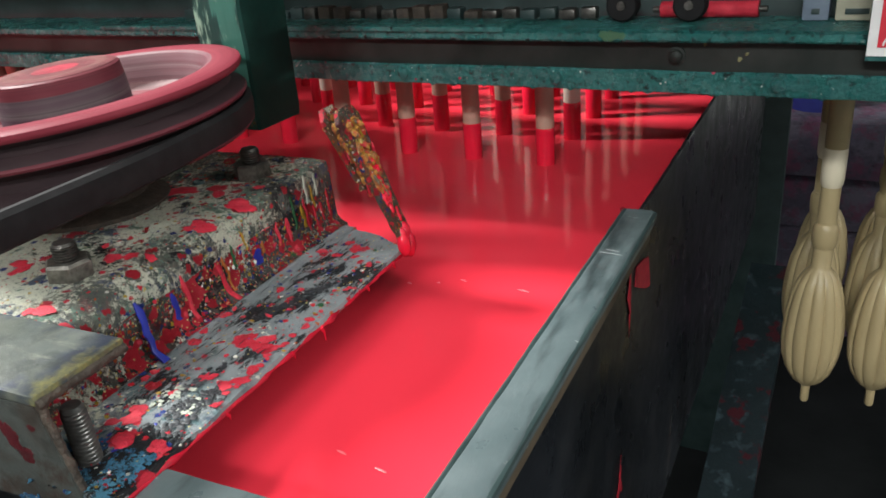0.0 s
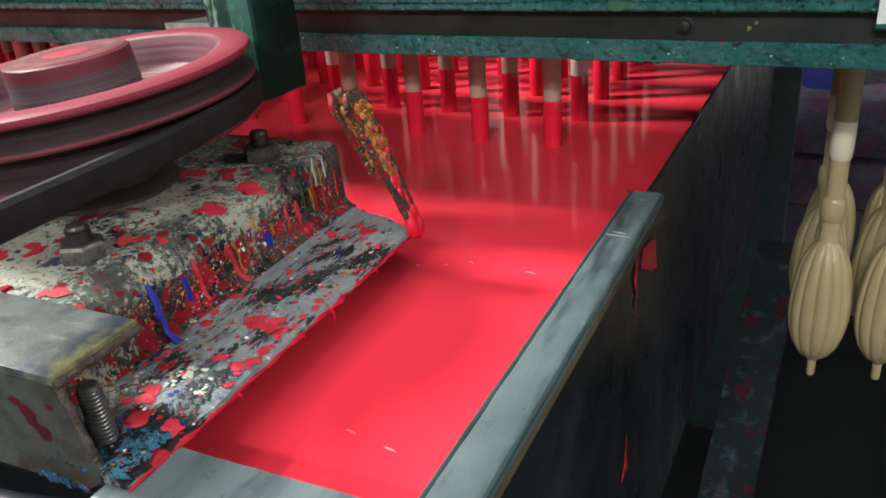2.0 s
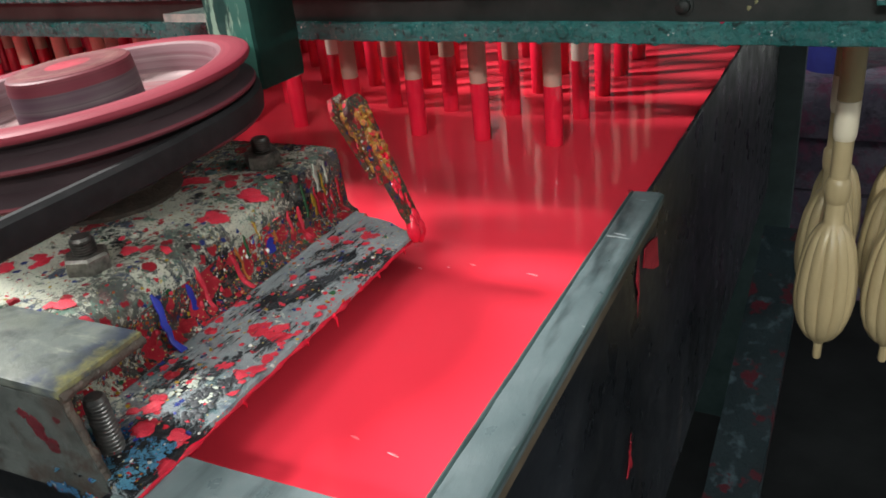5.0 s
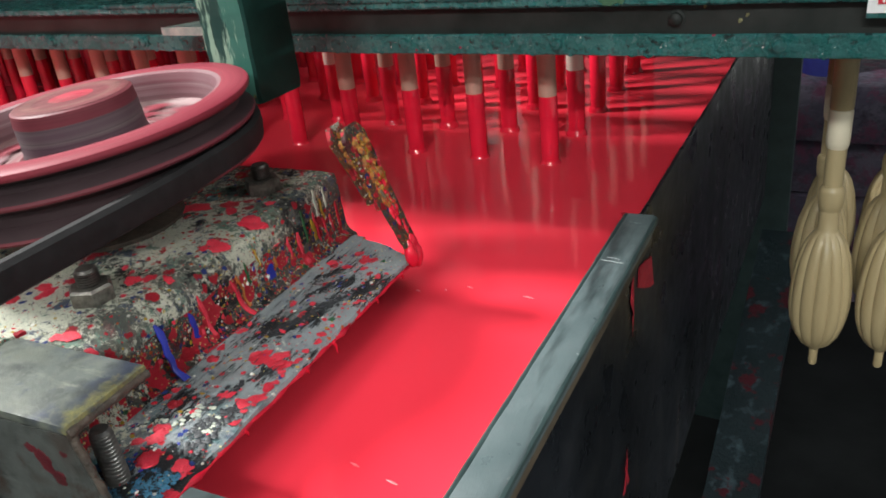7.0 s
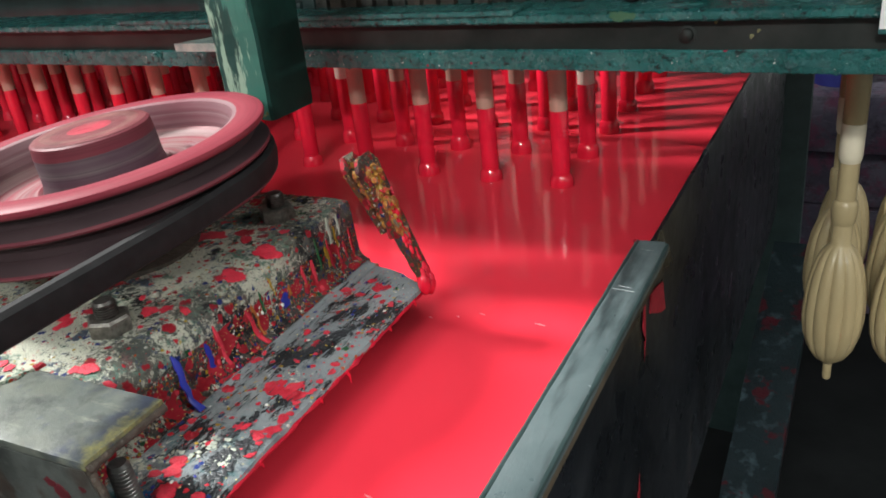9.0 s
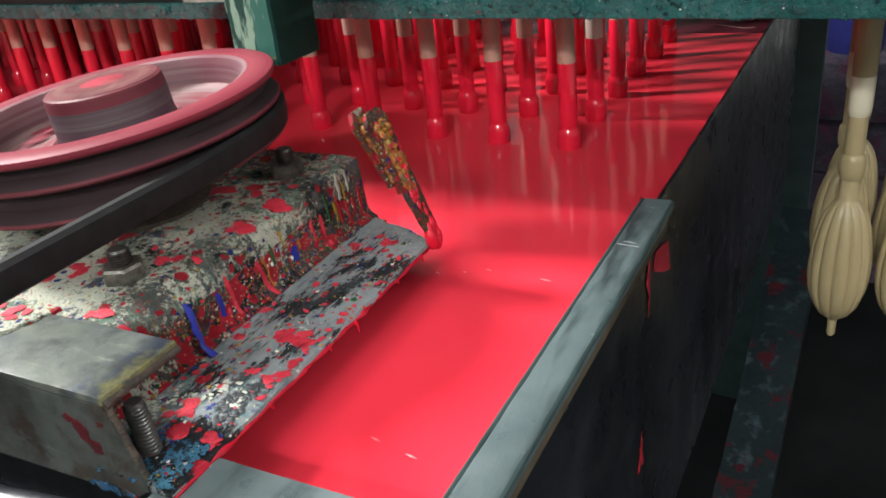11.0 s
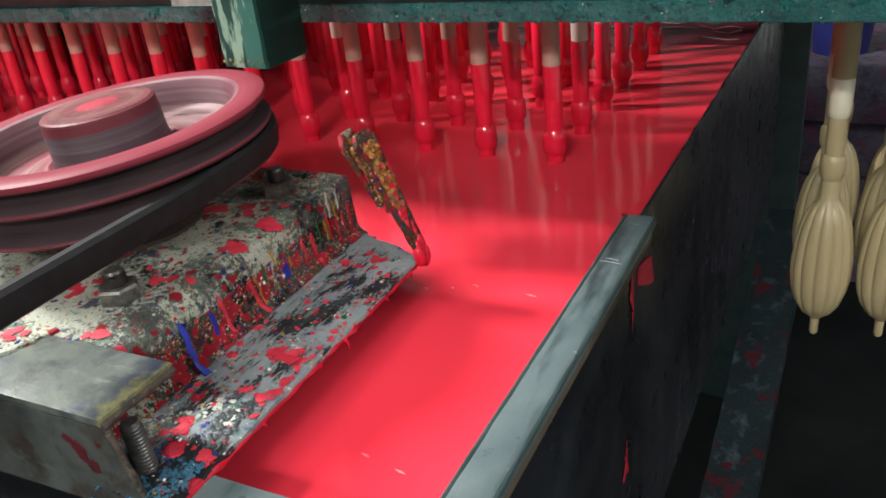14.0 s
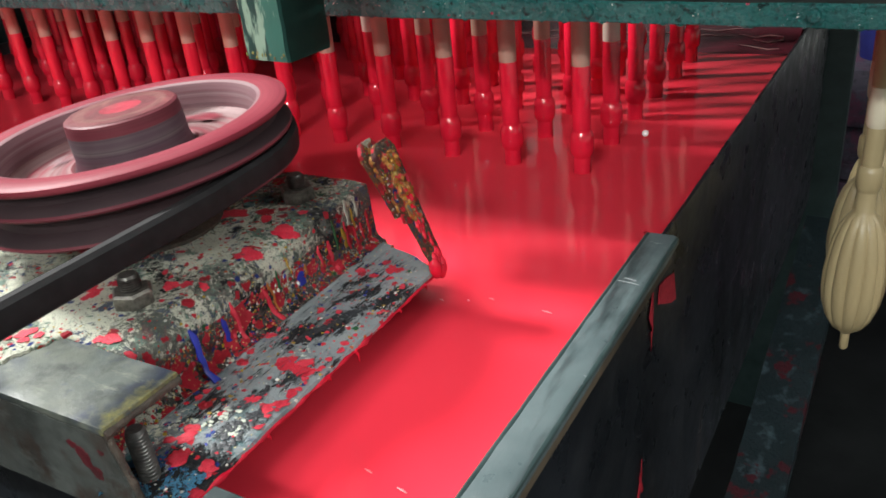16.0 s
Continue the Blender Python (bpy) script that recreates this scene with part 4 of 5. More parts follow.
def scraper_bracket():
    """Two caked flat bars that lean back from the flange's corner."""
    b = new("scraper_bracket")
    tagged(b, "pair of leaning flat bars caked in yellow and red latex", "bracket")
    foot, head = Vector((-0.160, -0.137, 0.005)), Vector((-0.214, -0.140, 0.124))
    up = (head - foot).normalized()
    across = Vector((-0.08, 1.0, 0)).normalized()
    across = (across - up * across.dot(up)).normalized()
    out = up.cross(across)
    for k, (o, w) in enumerate(((0.0, 0.015), (0.014, 0.018))):
        bm = bmesh.new()
        rings = []
        n = 26
        for i in range(n):
            f = i / (n - 1)
            if k == 0:
                f = 0.44 + 0.56 * f
            c = foot.lerp(head, f) + (Vector((1, 0.15, 0.0)) * o) * (0.62 + 0.38 * f)
            half = w * (0.45 + 0.55 * f) * (1.0 if f < 0.93 else 1 - (f - 0.93) * 6)
            ring = []
            for a, d in ((-1, -1), (1, -1), (1, 1), (-1, 1)):
                p = c + across * half * a + out * 0.0024 * d
                ring.append(bm.verts.new(p + noise.noise_vector(p * 130) * 0.0006))
            rings.append(ring)
        for r0, r1 in zip(rings, rings[1:]):
            for j in range(4):
                bm.faces.new((r0[j], r0[(j + 1) % 4], r1[(j + 1) % 4], r1[j]))
        bm.faces.new(rings[0][::-1])
        bm.faces.new(rings[-1])
        bmesh.ops.recalc_face_normals(bm, faces=bm.faces)
        part("flat_bar", bm, BRACKET, b, "thin flat bar with bare brown edges", smooth=False)
    rnd = random.Random(8)
    for name, mat, n, label in (("caked_crust", CAKE, 420, "thick crust of orange, yellow and red latex"), ("caked_yellow", YELLOW, 26, "yellow caked latex"), ("caked_red", REDDRY, 60, "red caked latex"), ("caked_dark", BARE, 50, "dark caked latex"), ("caked_white", WHITE, 16, "white flecks")):
        bm = bmesh.new()
        for i in range(n):
            f = rnd.uniform(0.40, 0.93)
            p = foot.lerp(head, f) + Vector((1, 0.15, 0)) * rnd.uniform(-0.002, 0.021) * (0.5 + 0.5 * f) + across * rnd.uniform(-0.012, 0.010) * (0.4 + 0.6 * f)
            r = rnd.choice((0.0007, 0.0010, 0.0013, 0.0018, 0.0024)) * (0.5 if mat is WHITE else 1)
            m = Matrix.Translation(p) @ up.to_track_quat("Z", "Y").to_matrix().to_4x4() @ Euler((rnd.uniform(-0.4, 0.4), rnd.uniform(-0.4, 0.4), rnd.uniform(0, 3))).to_matrix().to_4x4() @ Matrix.Diagonal((r, r * rnd.uniform(0.5, 0.9), r * rnd.uniform(1.2, 3.2), 1))
            if mat is CAKE:
                m = m @ Matrix.Diagonal((1.7, 1.7, 0.9, 1))
            for v in bmesh.ops.create_icosphere(bm, subdivisions=1, radius=1.0, matrix=m)["verts"]:
                v.co += noise.noise_vector(v.co * 700) * 0.0006
        part(name, bm, mat, b, label)["kind"] = "stuff"
    bm = bmesh.new()
    for i in range(70):
        f = rnd.uniform(-0.02, 0.62)
        p = foot.lerp(head, f) + Vector((1, 0.15, 0)) * 0.016 * (0.35 + 0.65 * f) + across * rnd.uniform(-0.006, 0.006) + Vector((0.002, 0, 0))
        bmesh.ops.create_icosphere(bm, subdivisions=2, radius=rnd.uniform(0.002, 0.0045 if f > 0.1 else 0.007), matrix=Matrix.Translation(p) @ Matrix.Diagonal((0.8, 0.8, 1.5, 1)))
    part("wet_red_film", bm, WET, b, "wet red latex film")["kind"] = "stuff"
    return b


HUB = (-0.395, -0.233)
TILT = 3.2           # the axle leans a little, so the wheel rides higher on the tank's open side
NOD = 2.8            # and at its far side


def drive_pulley():
    p = new("drive_pulley")
    tagged(p, "spinning two-groove pulley smeared with red latex", "pulley")
    rim = [(0.112, 0.122), (0.112, 0.150), (0.115, 0.1565), (0.119, 0.158), (0.139, 0.158), (0.1415, 0.1565), (0.142, 0.154), (0.1405, 0.151), (0.130, 0.146), (0.130, 0.140), (0.1405, 0.1345), (0.1415, 0.1325), (0.1405, 0.1305)]
    part("rim", lathe(rim, 96, mats=[2, 2, 2] + [0] * 4 + [1, 1, 1, 3, 3], caps=False), [PULLEY_RED, GROOVE, PULLEY_WALL, HUB_EDGE], p, "red latex coated rim")
    low = [(0.1405, 0.1305), (0.128, 0.124), (0.128, 0.115), (0.1405, 0.1085), (0.1415, 0.1065), (0.139, 0.104), (0.112, 0.104), (0.112, 0.122)]
    part("lower_flange", lathe(low, 96, caps=False, mats=[0, 0, 0, 1, 1, 0, 0]), [GROOVE, HUB_EDGE], p, "black lower groove with a red lip")
    part("web", lathe([(0.046, 0.124), (0.056, 0.131), (0.064, 0.129), (0.085, 0.126), (0.105, 0.128), (0.1125, 0.133), (0.1125, 0.112), (0.046, 0.110)], 96, caps=False), PULLEY_WEB, p, "pink and white smeared web")
    part("hub", lathe([(0.057, 0.122), (0.052, 0.130), (0.050, 0.138), (0.0495, 0.160), (0.0485, 0.170), (0.0465, 0.1715)], 72, mats=[0, 0, 0, 1, 1]), [PULLEY_HUB, HUB_EDGE], p, "dark smeared hub")
    part("hub_face", lathe([(0.0465, 0.1717), (0.040, 0.1726), (0.031, 0.1722), (0.018, 0.1724), (0.012, 0.1727), (0.0, 0.1728)], 60, mats=[0, 2, 0, 1, 1]), [HUB_TOP, HUB_RED, HUB_MID], p, "hub face with a red centre")
    part("shaft", lathe([(0.013, 0.06), (0.013, 0.15)], 24), GREASY, p)
    rnd = random.Random(2)
    for i in range(10):
        a, r = rnd.uniform(0, 6.28), rnd.uniform(0.068, 0.102)
        part("white_smear", drop(bmesh.new(), (r * math.cos(a), r * math.sin(a), 0.1290), rnd.uniform(0.005, 0.012), height=0.08, seed=i), PULLEY_WALL, p, "pale smear")
    for i in range(7):
        a, r = rnd.uniform(0, 2.6), rnd.uniform(0.068, 0.100)
        part("red_smear", drop(bmesh.new(), (r * math.cos(a), r * math.sin(a), 0.1294), rnd.uniform(0.007, 0.015), height=0.08, seed=i + 40), PULLEY_RED, p, "red smear")
    return p


def drive_belt():
    """A V-belt that wraps the lower groove and runs off along the tank."""
    r, z = 0.1345, 0.1185
    path = [(r, y) for y in spread(-0.95, -0.02, 30)] + [(r * math.cos(a), r * math.sin(a)) for a in spread(0, math.pi, 48)] + [(-r, y) for y in spread(-0.02, -0.95, 30)]
    path += [(r * math.cos(a), -0.95 + r * math.sin(a)) for a in spread(math.pi, 2 * math.pi, 40)][1:-1]
    belt = new("drive_belt")
    n = len(path)
    for name, sec, label in (("wedge", [(-0.007, -0.008), (0.0045, -0.0112), (0.0045, 0.0102), (-0.007, 0.008)], "tapered rubber wedge in the groove"),
                             ("outer_band", [(0.0047, -0.0118), (0.0085, -0.009), (0.0095, 0.0), (0.0085, 0.008), (0.0047, 0.0108)], "smooth black outer band")):
        bm = bmesh.new()
        rings = []
        for i, (x, y) in enumerate(path):
            a, b = Vector(path[i - 1]), Vector(path[(i + 1) % n])
            d = (b - a).normalized()
            o = Vector((d.y, -d.x))
            lean = math.tan(radians(TILT)) * x + math.tan(radians(NOD)) * max(y, -0.06)
            rings.append([bm.verts.new((HUB[0] + x + o.x * s, HUB[1] + y + o.y * s, z + w + lean)) for s, w in sec])
        m = len(sec)
        for i in range(n):
            for k in range(m):
                bm.faces.new((rings[i][k], rings[i][(k + 1) % m], rings[(i + 1) % n][(k + 1) % m], rings[(i + 1) % n][k]))
        bmesh.ops.recalc_face_normals(bm, faces=bm.faces)
        part(name, bm, RUBBER, belt, label)
    return tagged(belt, "black rubber V-belt running round the pulley", "belt")


DRIVE, BRACE, WHEEL, BELT = stirrer_drive(), scraper_bracket(), drive_pulley(), drive_belt()


# ---- the fixed frame over the tank ----
def bolt_head(parent, x, y, z, mat):
    bm = bmesh.new()
    lathe([(0.009, 0.0), (0.009, 0.0015), (0.0065, 0.002), (0.006, 0.0055), (0.004, 0.007), (0.0, 0.0073)], 16, bm)
    bmesh.ops.transform(bm, matrix=Matrix.Translation((x, y, z)) @ Matrix.Rotation(radians(90), 4, "X"), verts=bm.verts)
    return part("bolt", bm, mat, parent, "painted-over bolt head")


def cross_beam():
    beam = new("cross_beam")
    tagged(beam, "teal painted steel channel beam across the tank", "beam")
    xs = spread(-2.0, 0.75, 120)

    def run(name, prof, label="", seed=0, mat=TEAL, wob=0.0007):
        bm = strip([(y, z) for y, z in prof], xs, wobble=wob, scale=22, seed=seed)
        for v in bm.verts:
            v.co = Vector((v.co.y, v.co.x, v.co.z))
        bmesh.ops.recalc_face_normals(bm, faces=bm.faces)
        return part(name, bm, mat, beam, label)

    run("lower_leg", [(0.106, 0.131), (0.108, 0.130), (0.112, 0.130), (0.113, 0.132), (0.113, 0.151), (0.108, 0.152), (0.106, 0.150)], "thickly painted lower lip")
    run("web", [(0.113, 0.140), (0.121, 0.140), (0.121, 0.188), (0.113, 0.188)], "web coloured dark with recess shade", 3, WEB_SHADE)
    run("top_flange", [(0.098, 0.182), (0.100, 0.180), (0.113, 0.181), (0.113, 0.184), (0.195, 0.184), (0.195, 0.189), (0.104, 0.1905), (0.099, 0.188)], "top flange with a bright lip", 5)
    for x in (0.111, -0.101, -0.283, -0.58, -0.7, -0.892):
        bolt_head(beam, x, 0.106, 0.142, TEAL)
    # drips of paint under the lip
    bm = bmesh.new()
    rnd = random.Random(11)
    for i in range(90):
        x, w = rnd.uniform(-1.2, 0.5), rnd.uniform(0.4, 1.2)
        sweep([(x - 0.006 * w, 0.109, 0.1312), (x, 0.109, 0.1300), (x + 0.006 * w, 0.109, 0.1312)], [0.0006, 0.0019 * w, 0.0006], 6, bm)
    part("paint_beads", bm, TEAL, beam, "hardened paint beads")["kind"] = "stuff"
    # joint plate that ends part of the way along the top lip
    part("joint_plate", roughen(box(-0.75, -0.155, 0.094, 0.150, 0.189, 0.1945, 0.0015), 0.0004, 30), TEAL, beam, "overlapping joint plate")
    bm = bmesh.new()
    for x, s in ((-0.05, 0.006), (-0.042, 0.007), (-0.033, 0.004)):
        drop(bm, (x, 0.0985, 0.186), s, (0, -1, 0.4), 0.2, seed=int(s * 9000))
    part("green_splash", bm, GREEN, beam, "bright green paint splash")
    # glints of the glossy beam paint, put in as tiny white flecks
    bm = bmesh.new()
    for i in range(60):
        x = rnd.uniform(-0.9, 0.3)
        drop(bm, (x, 0.1055, rnd.uniform(0.134, 0.150)), rnd.choice((0.0003, 0.0004, 0.0006, 0.0009)), (0, -1, 0.1), 0.4, seed=i)
    for i in range(40):
        drop(bm, (rnd.uniform(-0.6, 0.3), rnd.uniform(0.105, 0.19), 0.1908), rnd.uniform(0.0003, 0.0008), height=0.4, seed=i)
    part("glint_flecks", bm, WHITE, beam, "white flecks set as glints")["kind"] = "stuff"
    bm = bmesh.new()
    for x, z, s in ((0.075, 0.163, 0.0022), (0.081, 0.168, 0.0018), (0.043, 0.176, 0.0018)):
        drop(bm, (x, 0.1125, z), s, (0, -1, 0.1), 0.2, seed=int(x * 900))
    part("yellow_spots", bm, YELLOWED, beam, "yellow paint spots")
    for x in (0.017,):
        bolt_head(beam, x, 0.113, 0.165, WEB_SHADE)
    # pale gusset on the lower lip beside the post
    bm = prism([(-0.60, 0.050, 0.163), (-0.50, 0.050, 0.163), (-0.50, 0.105, 0.163), (-0.56, 0.105, 0.163)], (0, 0, 0.010))
    part("gusset", bm, PALETEAL, beam, "pale chipped gusset plate", smooth=False)
    return beam


# the channel's recess shade, put into a near-black web colour
WEB_SHADE = plain("black web with recess shade", (0.009, 0.012, 0.011), (0.025, 0.027, 0.025), 0.5, 0.0, 20)
WEB_SHADE.node_tree.nodes["Principled BSDF"].inputs["Specular IOR Level"].default_value = 0.15
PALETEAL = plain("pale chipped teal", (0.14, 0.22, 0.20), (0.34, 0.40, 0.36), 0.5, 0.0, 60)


# for the post's +x face: no chips, and its shade put into darker, duller paint
POST_SHADED = plain("unchipped green paint with shade", (0.004, 0.024, 0.020), (0.008, 0.040, 0.032), 0.7, 0.0, 40)


POST_SHADED.node_tree.nodes["Principled BSDF"].inputs["Specular IOR Level"].default_value = 0.15


def hanging_post():
    bm = bmesh.new()
    prof = [(-0.370, -0.1105), (-0.3675, -0.113), (-0.3165, -0.113), (-0.314, -0.1105), (-0.314, -0.050), (-0.3165, -0.047), (-0.3675, -0.047), (-0.370, -0.050)]
    zs = spread(0.135, 0.42, 44)
    rings = []
    for z in zs:
        ring = []
        for x, y in prof:
            p = Vector((x, y, z))
            ring.append(bm.verts.new(p + noise.noise_vector(p * 45) * (0.0012 if z > 0.14 else 0.003)))
        rings.append(ring)
    for a, b in zip(rings, rings[1:]):
        for k in range(8):
            bm.faces.new((a[k], a[(k + 1) % 8], b[(k + 1) % 8], b[k]))
    bm.faces.new(rings[0][::-1])
    bm.faces.new(rings[-1])
    bmesh.ops.recalc_face_normals(bm, faces=bm.faces)
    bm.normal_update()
    # faces turned to +x take the paint that holds the shade
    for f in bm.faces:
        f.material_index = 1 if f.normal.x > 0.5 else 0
    post = part("hanging_post", bm, [POST, POST_SHADED])
    tagged(post, "square green post with peeling paint hanging before the beam", "post")
    bm, rnd = bmesh.new(), random.Random(14)
    for i in range(9):
        drop(bm, (-0.366 + 0.006 * i + rnd.uniform(-0.002, 0.002), -0.1135, 0.137 + rnd.uniform(0, 0.006)), 0.0016, (0, -1, 0), 0.2, seed=i)
    part("yellow_flakes", bm, YELLOWED, post, "yellowed flakes at the cut end")


def light_blockers():
    """Unseen blockers added to shade bath and rack; the post hangs from the girder."""
    # unseen girder, added to throw the straight shadow edge across the bath
    d = part("light_blocker", box(-2.1, 0.9, -0.068, 0.215, 0.36, 0.43, 0.002), DARK)
    tagged(d, "unseen dark girder added to cast the shadow edge on the bath", "machine girder", kind="structure")
    # unseen plates added as blockers; lamp light passes through the gap between them
    for x0, x1 in ((-2.1, -0.90), (-0.42, 0.9)):
        e = part("light_blocker", box(x0, x1, 0.217, 2.2, 0.40, 0.43, 0.003), DARK)
        tagged(e, "unseen dark plate added above the rack to block lamp light", "machine deck", kind="structure")
    # dark backdrops added to hide the bright room walls past the rack
    p = part("backdrop_panel", box(-2.15, 0.02, 1.40, 1.43, -1.3, 0.40, 0.003), DARK)
    q = part("backdrop_panel", box(-2.18, -2.152, 0.19, 1.43, -1.3, 0.43, 0.003), DARK)
    tagged(q, "dark backdrop panel added beside the tank", "machine panel", kind="structure")
    tagged(p, "dark backdrop panel added behind the tank", "machine panel", kind="structure")
    for x in (-2.05, 0.85):
        for y, top in ((0.08, 0.36), (2.15, 0.40)):
            tagged(part("blocker_leg", box(x - 0.03, x + 0.03, y - 0.03, y + 0.03, -1.3, top, 0.003), DARK), "dark steel leg added under the light blockers", "leg", "legs of the machine deck")


def sign_plate():
    s = new("sign_plate")
    tagged(s, "small red and white sign fixed to the beam", "sign")
    part("plate", box(0.178, 0.30, 0.0915, 0.0935, 0.168, 0.29, 0.0006), TEAL, s)
    part("white_border", box(0.1785, 0.2995, 0.0900, 0.0912, 0.1725, 0.2895, 0.0), SIGN_WHITE, s, "white border")
    part("red_field", box(0.186, 0.294, 0.0886, 0.0897, 0.180, 0.284, 0.0), SIGN_RED, s, "red field")
    bm = bmesh.new()
    sweep([(0.190 + 0.02 * (1 - math.cos(a)), 0.0884, 0.1815 + 0.012 * math.sin(a)) for a in spread(0, 2.6, 12)], 0.001, 6, bm)
    part("white_curve", bm, SIGN_WHITE, s, "white printed curve")
    part("hanger", box(0.20, 0.22, 0.0936, 0.1000, 0.178, 0.19, 0.0005), TEAL, s)


def rack():
    """Bars that carry the forms, row behind row, with two long rails at their ends."""
    bars = []
    first = new("form_bar")
    part("bar", box(-1.82, 0.62, -0.013, 0.013, 0.172, 0.222, 0.002), DARK, first)
    part("strip", box(-1.82, 0.62, -0.005, 0.005, 0.2225, 0.238, 0.001), TEAL, first)
    tagged(first, "dark steel bar carrying a row of forms", "bar", "bars of the form rack")
    first.matrix_basis = pose(0, ROWS[0], 0)
    for y in ROWS[1:]:
        copy_thing(first, pose(0, y, 0))
    for x in (-1.845, 0.64):
        r = part("rack_rail", box(x - 0.02, x + 0.02, 0.12, 0.86, 0.195, 0.245, 0.002), TEAL)
        tagged(r, "teal steel side rail of the form rack", "rail")


ROWS = [0.223 + 0.11 * k for k in range(6)]
PROFILE_BODY = [(0.0115, -0.106), (0.0115, -0.136), (0.0140, -0.140), (0.0195, -0.146), (0.0255, -0.157), (0.0312, -0.176), (0.0350, -0.200), (0.0370, -0.226), (0.0368, -0.246), (0.0342, -0.266), (0.0285, -0.285), (0.0195, -0.300), (0.0090, -0.3085), (0.0060, -0.312)]


def form(name, rod_mat, skin, dipped):
    f = new(name)
    part("rod", lathe([(0.0128, 0.018), (0.0132, 0.020), (0.0132, 0.206)] if not dipped else [(0.0112, 0.040), (0.0112, 0.206)], 20), rod_mat, f, "bare rod")
    if dipped:
        part("neck", lathe([(0.0112, -0.090), (0.0112, -0.03), (0.0116, 0.0), (0.0117, 0.049), (0.0112, 0.054)], 20), skin, f, "neck coated in wet red latex")
        ring = [(0.0116, -0.029), (0.0138, -0.033), (0.0150, -0.039), (0.0152, -0.052), (0.0146, -0.058), (0.0112, -0.063)]
    else:
        part("sleeve", lathe([(0.0112, -0.030), (0.0128, -0.026), (0.0134, -0.020), (0.0134, 0.014), (0.0128, 0.0175)], 20), FORM_PALE, f, "pale collar")
        part("neck", lathe([(0.0112, -0.086), (0.0112, -0.028)], 20), skin, f)
        ring = [(0.0115, -0.078), (0.0138, -0.081), (0.0148, -0.085), (0.0148, -0.098), (0.0138, -0.106), (0.0118, -0.110)]
    part("neck_ring", lathe(ring, 24), skin, f, "bulging ring below the neck")
    part("body", lathe([(r, z + (0.024 if dipped else 0)) for r, z in PROFILE_BODY], 96 if not dipped else 48, ribs=12, depth=0.10), skin, f, "fluted egg-shaped body")
    part("tip", lathe([(r, z + (0.024 if dipped else 0)) for r, z in ((0.0062, -0.309), (0.0055, -0.318), (0.0055, -0.334), (0.0040, -0.337), (0.0, -0.3375))], 14), skin, f)
    return f


FORM_PALE = plain("pale cream collar", (0.60, 0.52, 0.38), (0.68, 0.60, 0.46), 0.35, 0.0, 18)


def forms():
    rnd = random.Random(4)
    dip = form("balloon_form", ROD, WET, True)
    tagged(dip, "balloon form on a bare rod, coated in wet red latex", "balloon form", "forms over the red bath")
    pale = form("balloon_form", PALE, WET, True)
    tagged(pale, "balloon form on a pale rod, coated in wet red latex", "balloon form", "forms over the red bath")
    used = {}
    for j, y in enumerate(ROWS):
        for i in range(17):
            src = pale if (j == 1 and i == 0) or (j > 0 and rnd.random() < 0.12) else dip
            m = pose(-0.160 - 0.045 * (y - ROWS[0]) - 0.0992 * i + rnd.uniform(-0.0015, 0.0015), y + rnd.uniform(-0.0015, 0.0015), rnd.uniform(-0.002, 0.002) + (0.004 if j else 0))
            if src not in used:
                src.matrix_basis = m
                used[src] = 1
            else:
                copy_thing(src, m)
    dry = form("balloon_form", FORM, FORM, False)
    tagged(dry, "dry cream fluted balloon form hanging beside the tank", "balloon form", "dry forms beside the tank")
    spots = [(0.159, 0.331), (0.236, 0.350)]
    spots += [(0.147, 0.441), (0.150, 0.551), (0.224, 0.460), (0.228, 0.570)]
    for k, (x, y) in enumerate(spots):
        m = pose(x, y, 0, 0, 0, 7 + 40 * k)
        if k == 0:
            dry.matrix_basis = m
        else:
            copy_thing(dry, m)


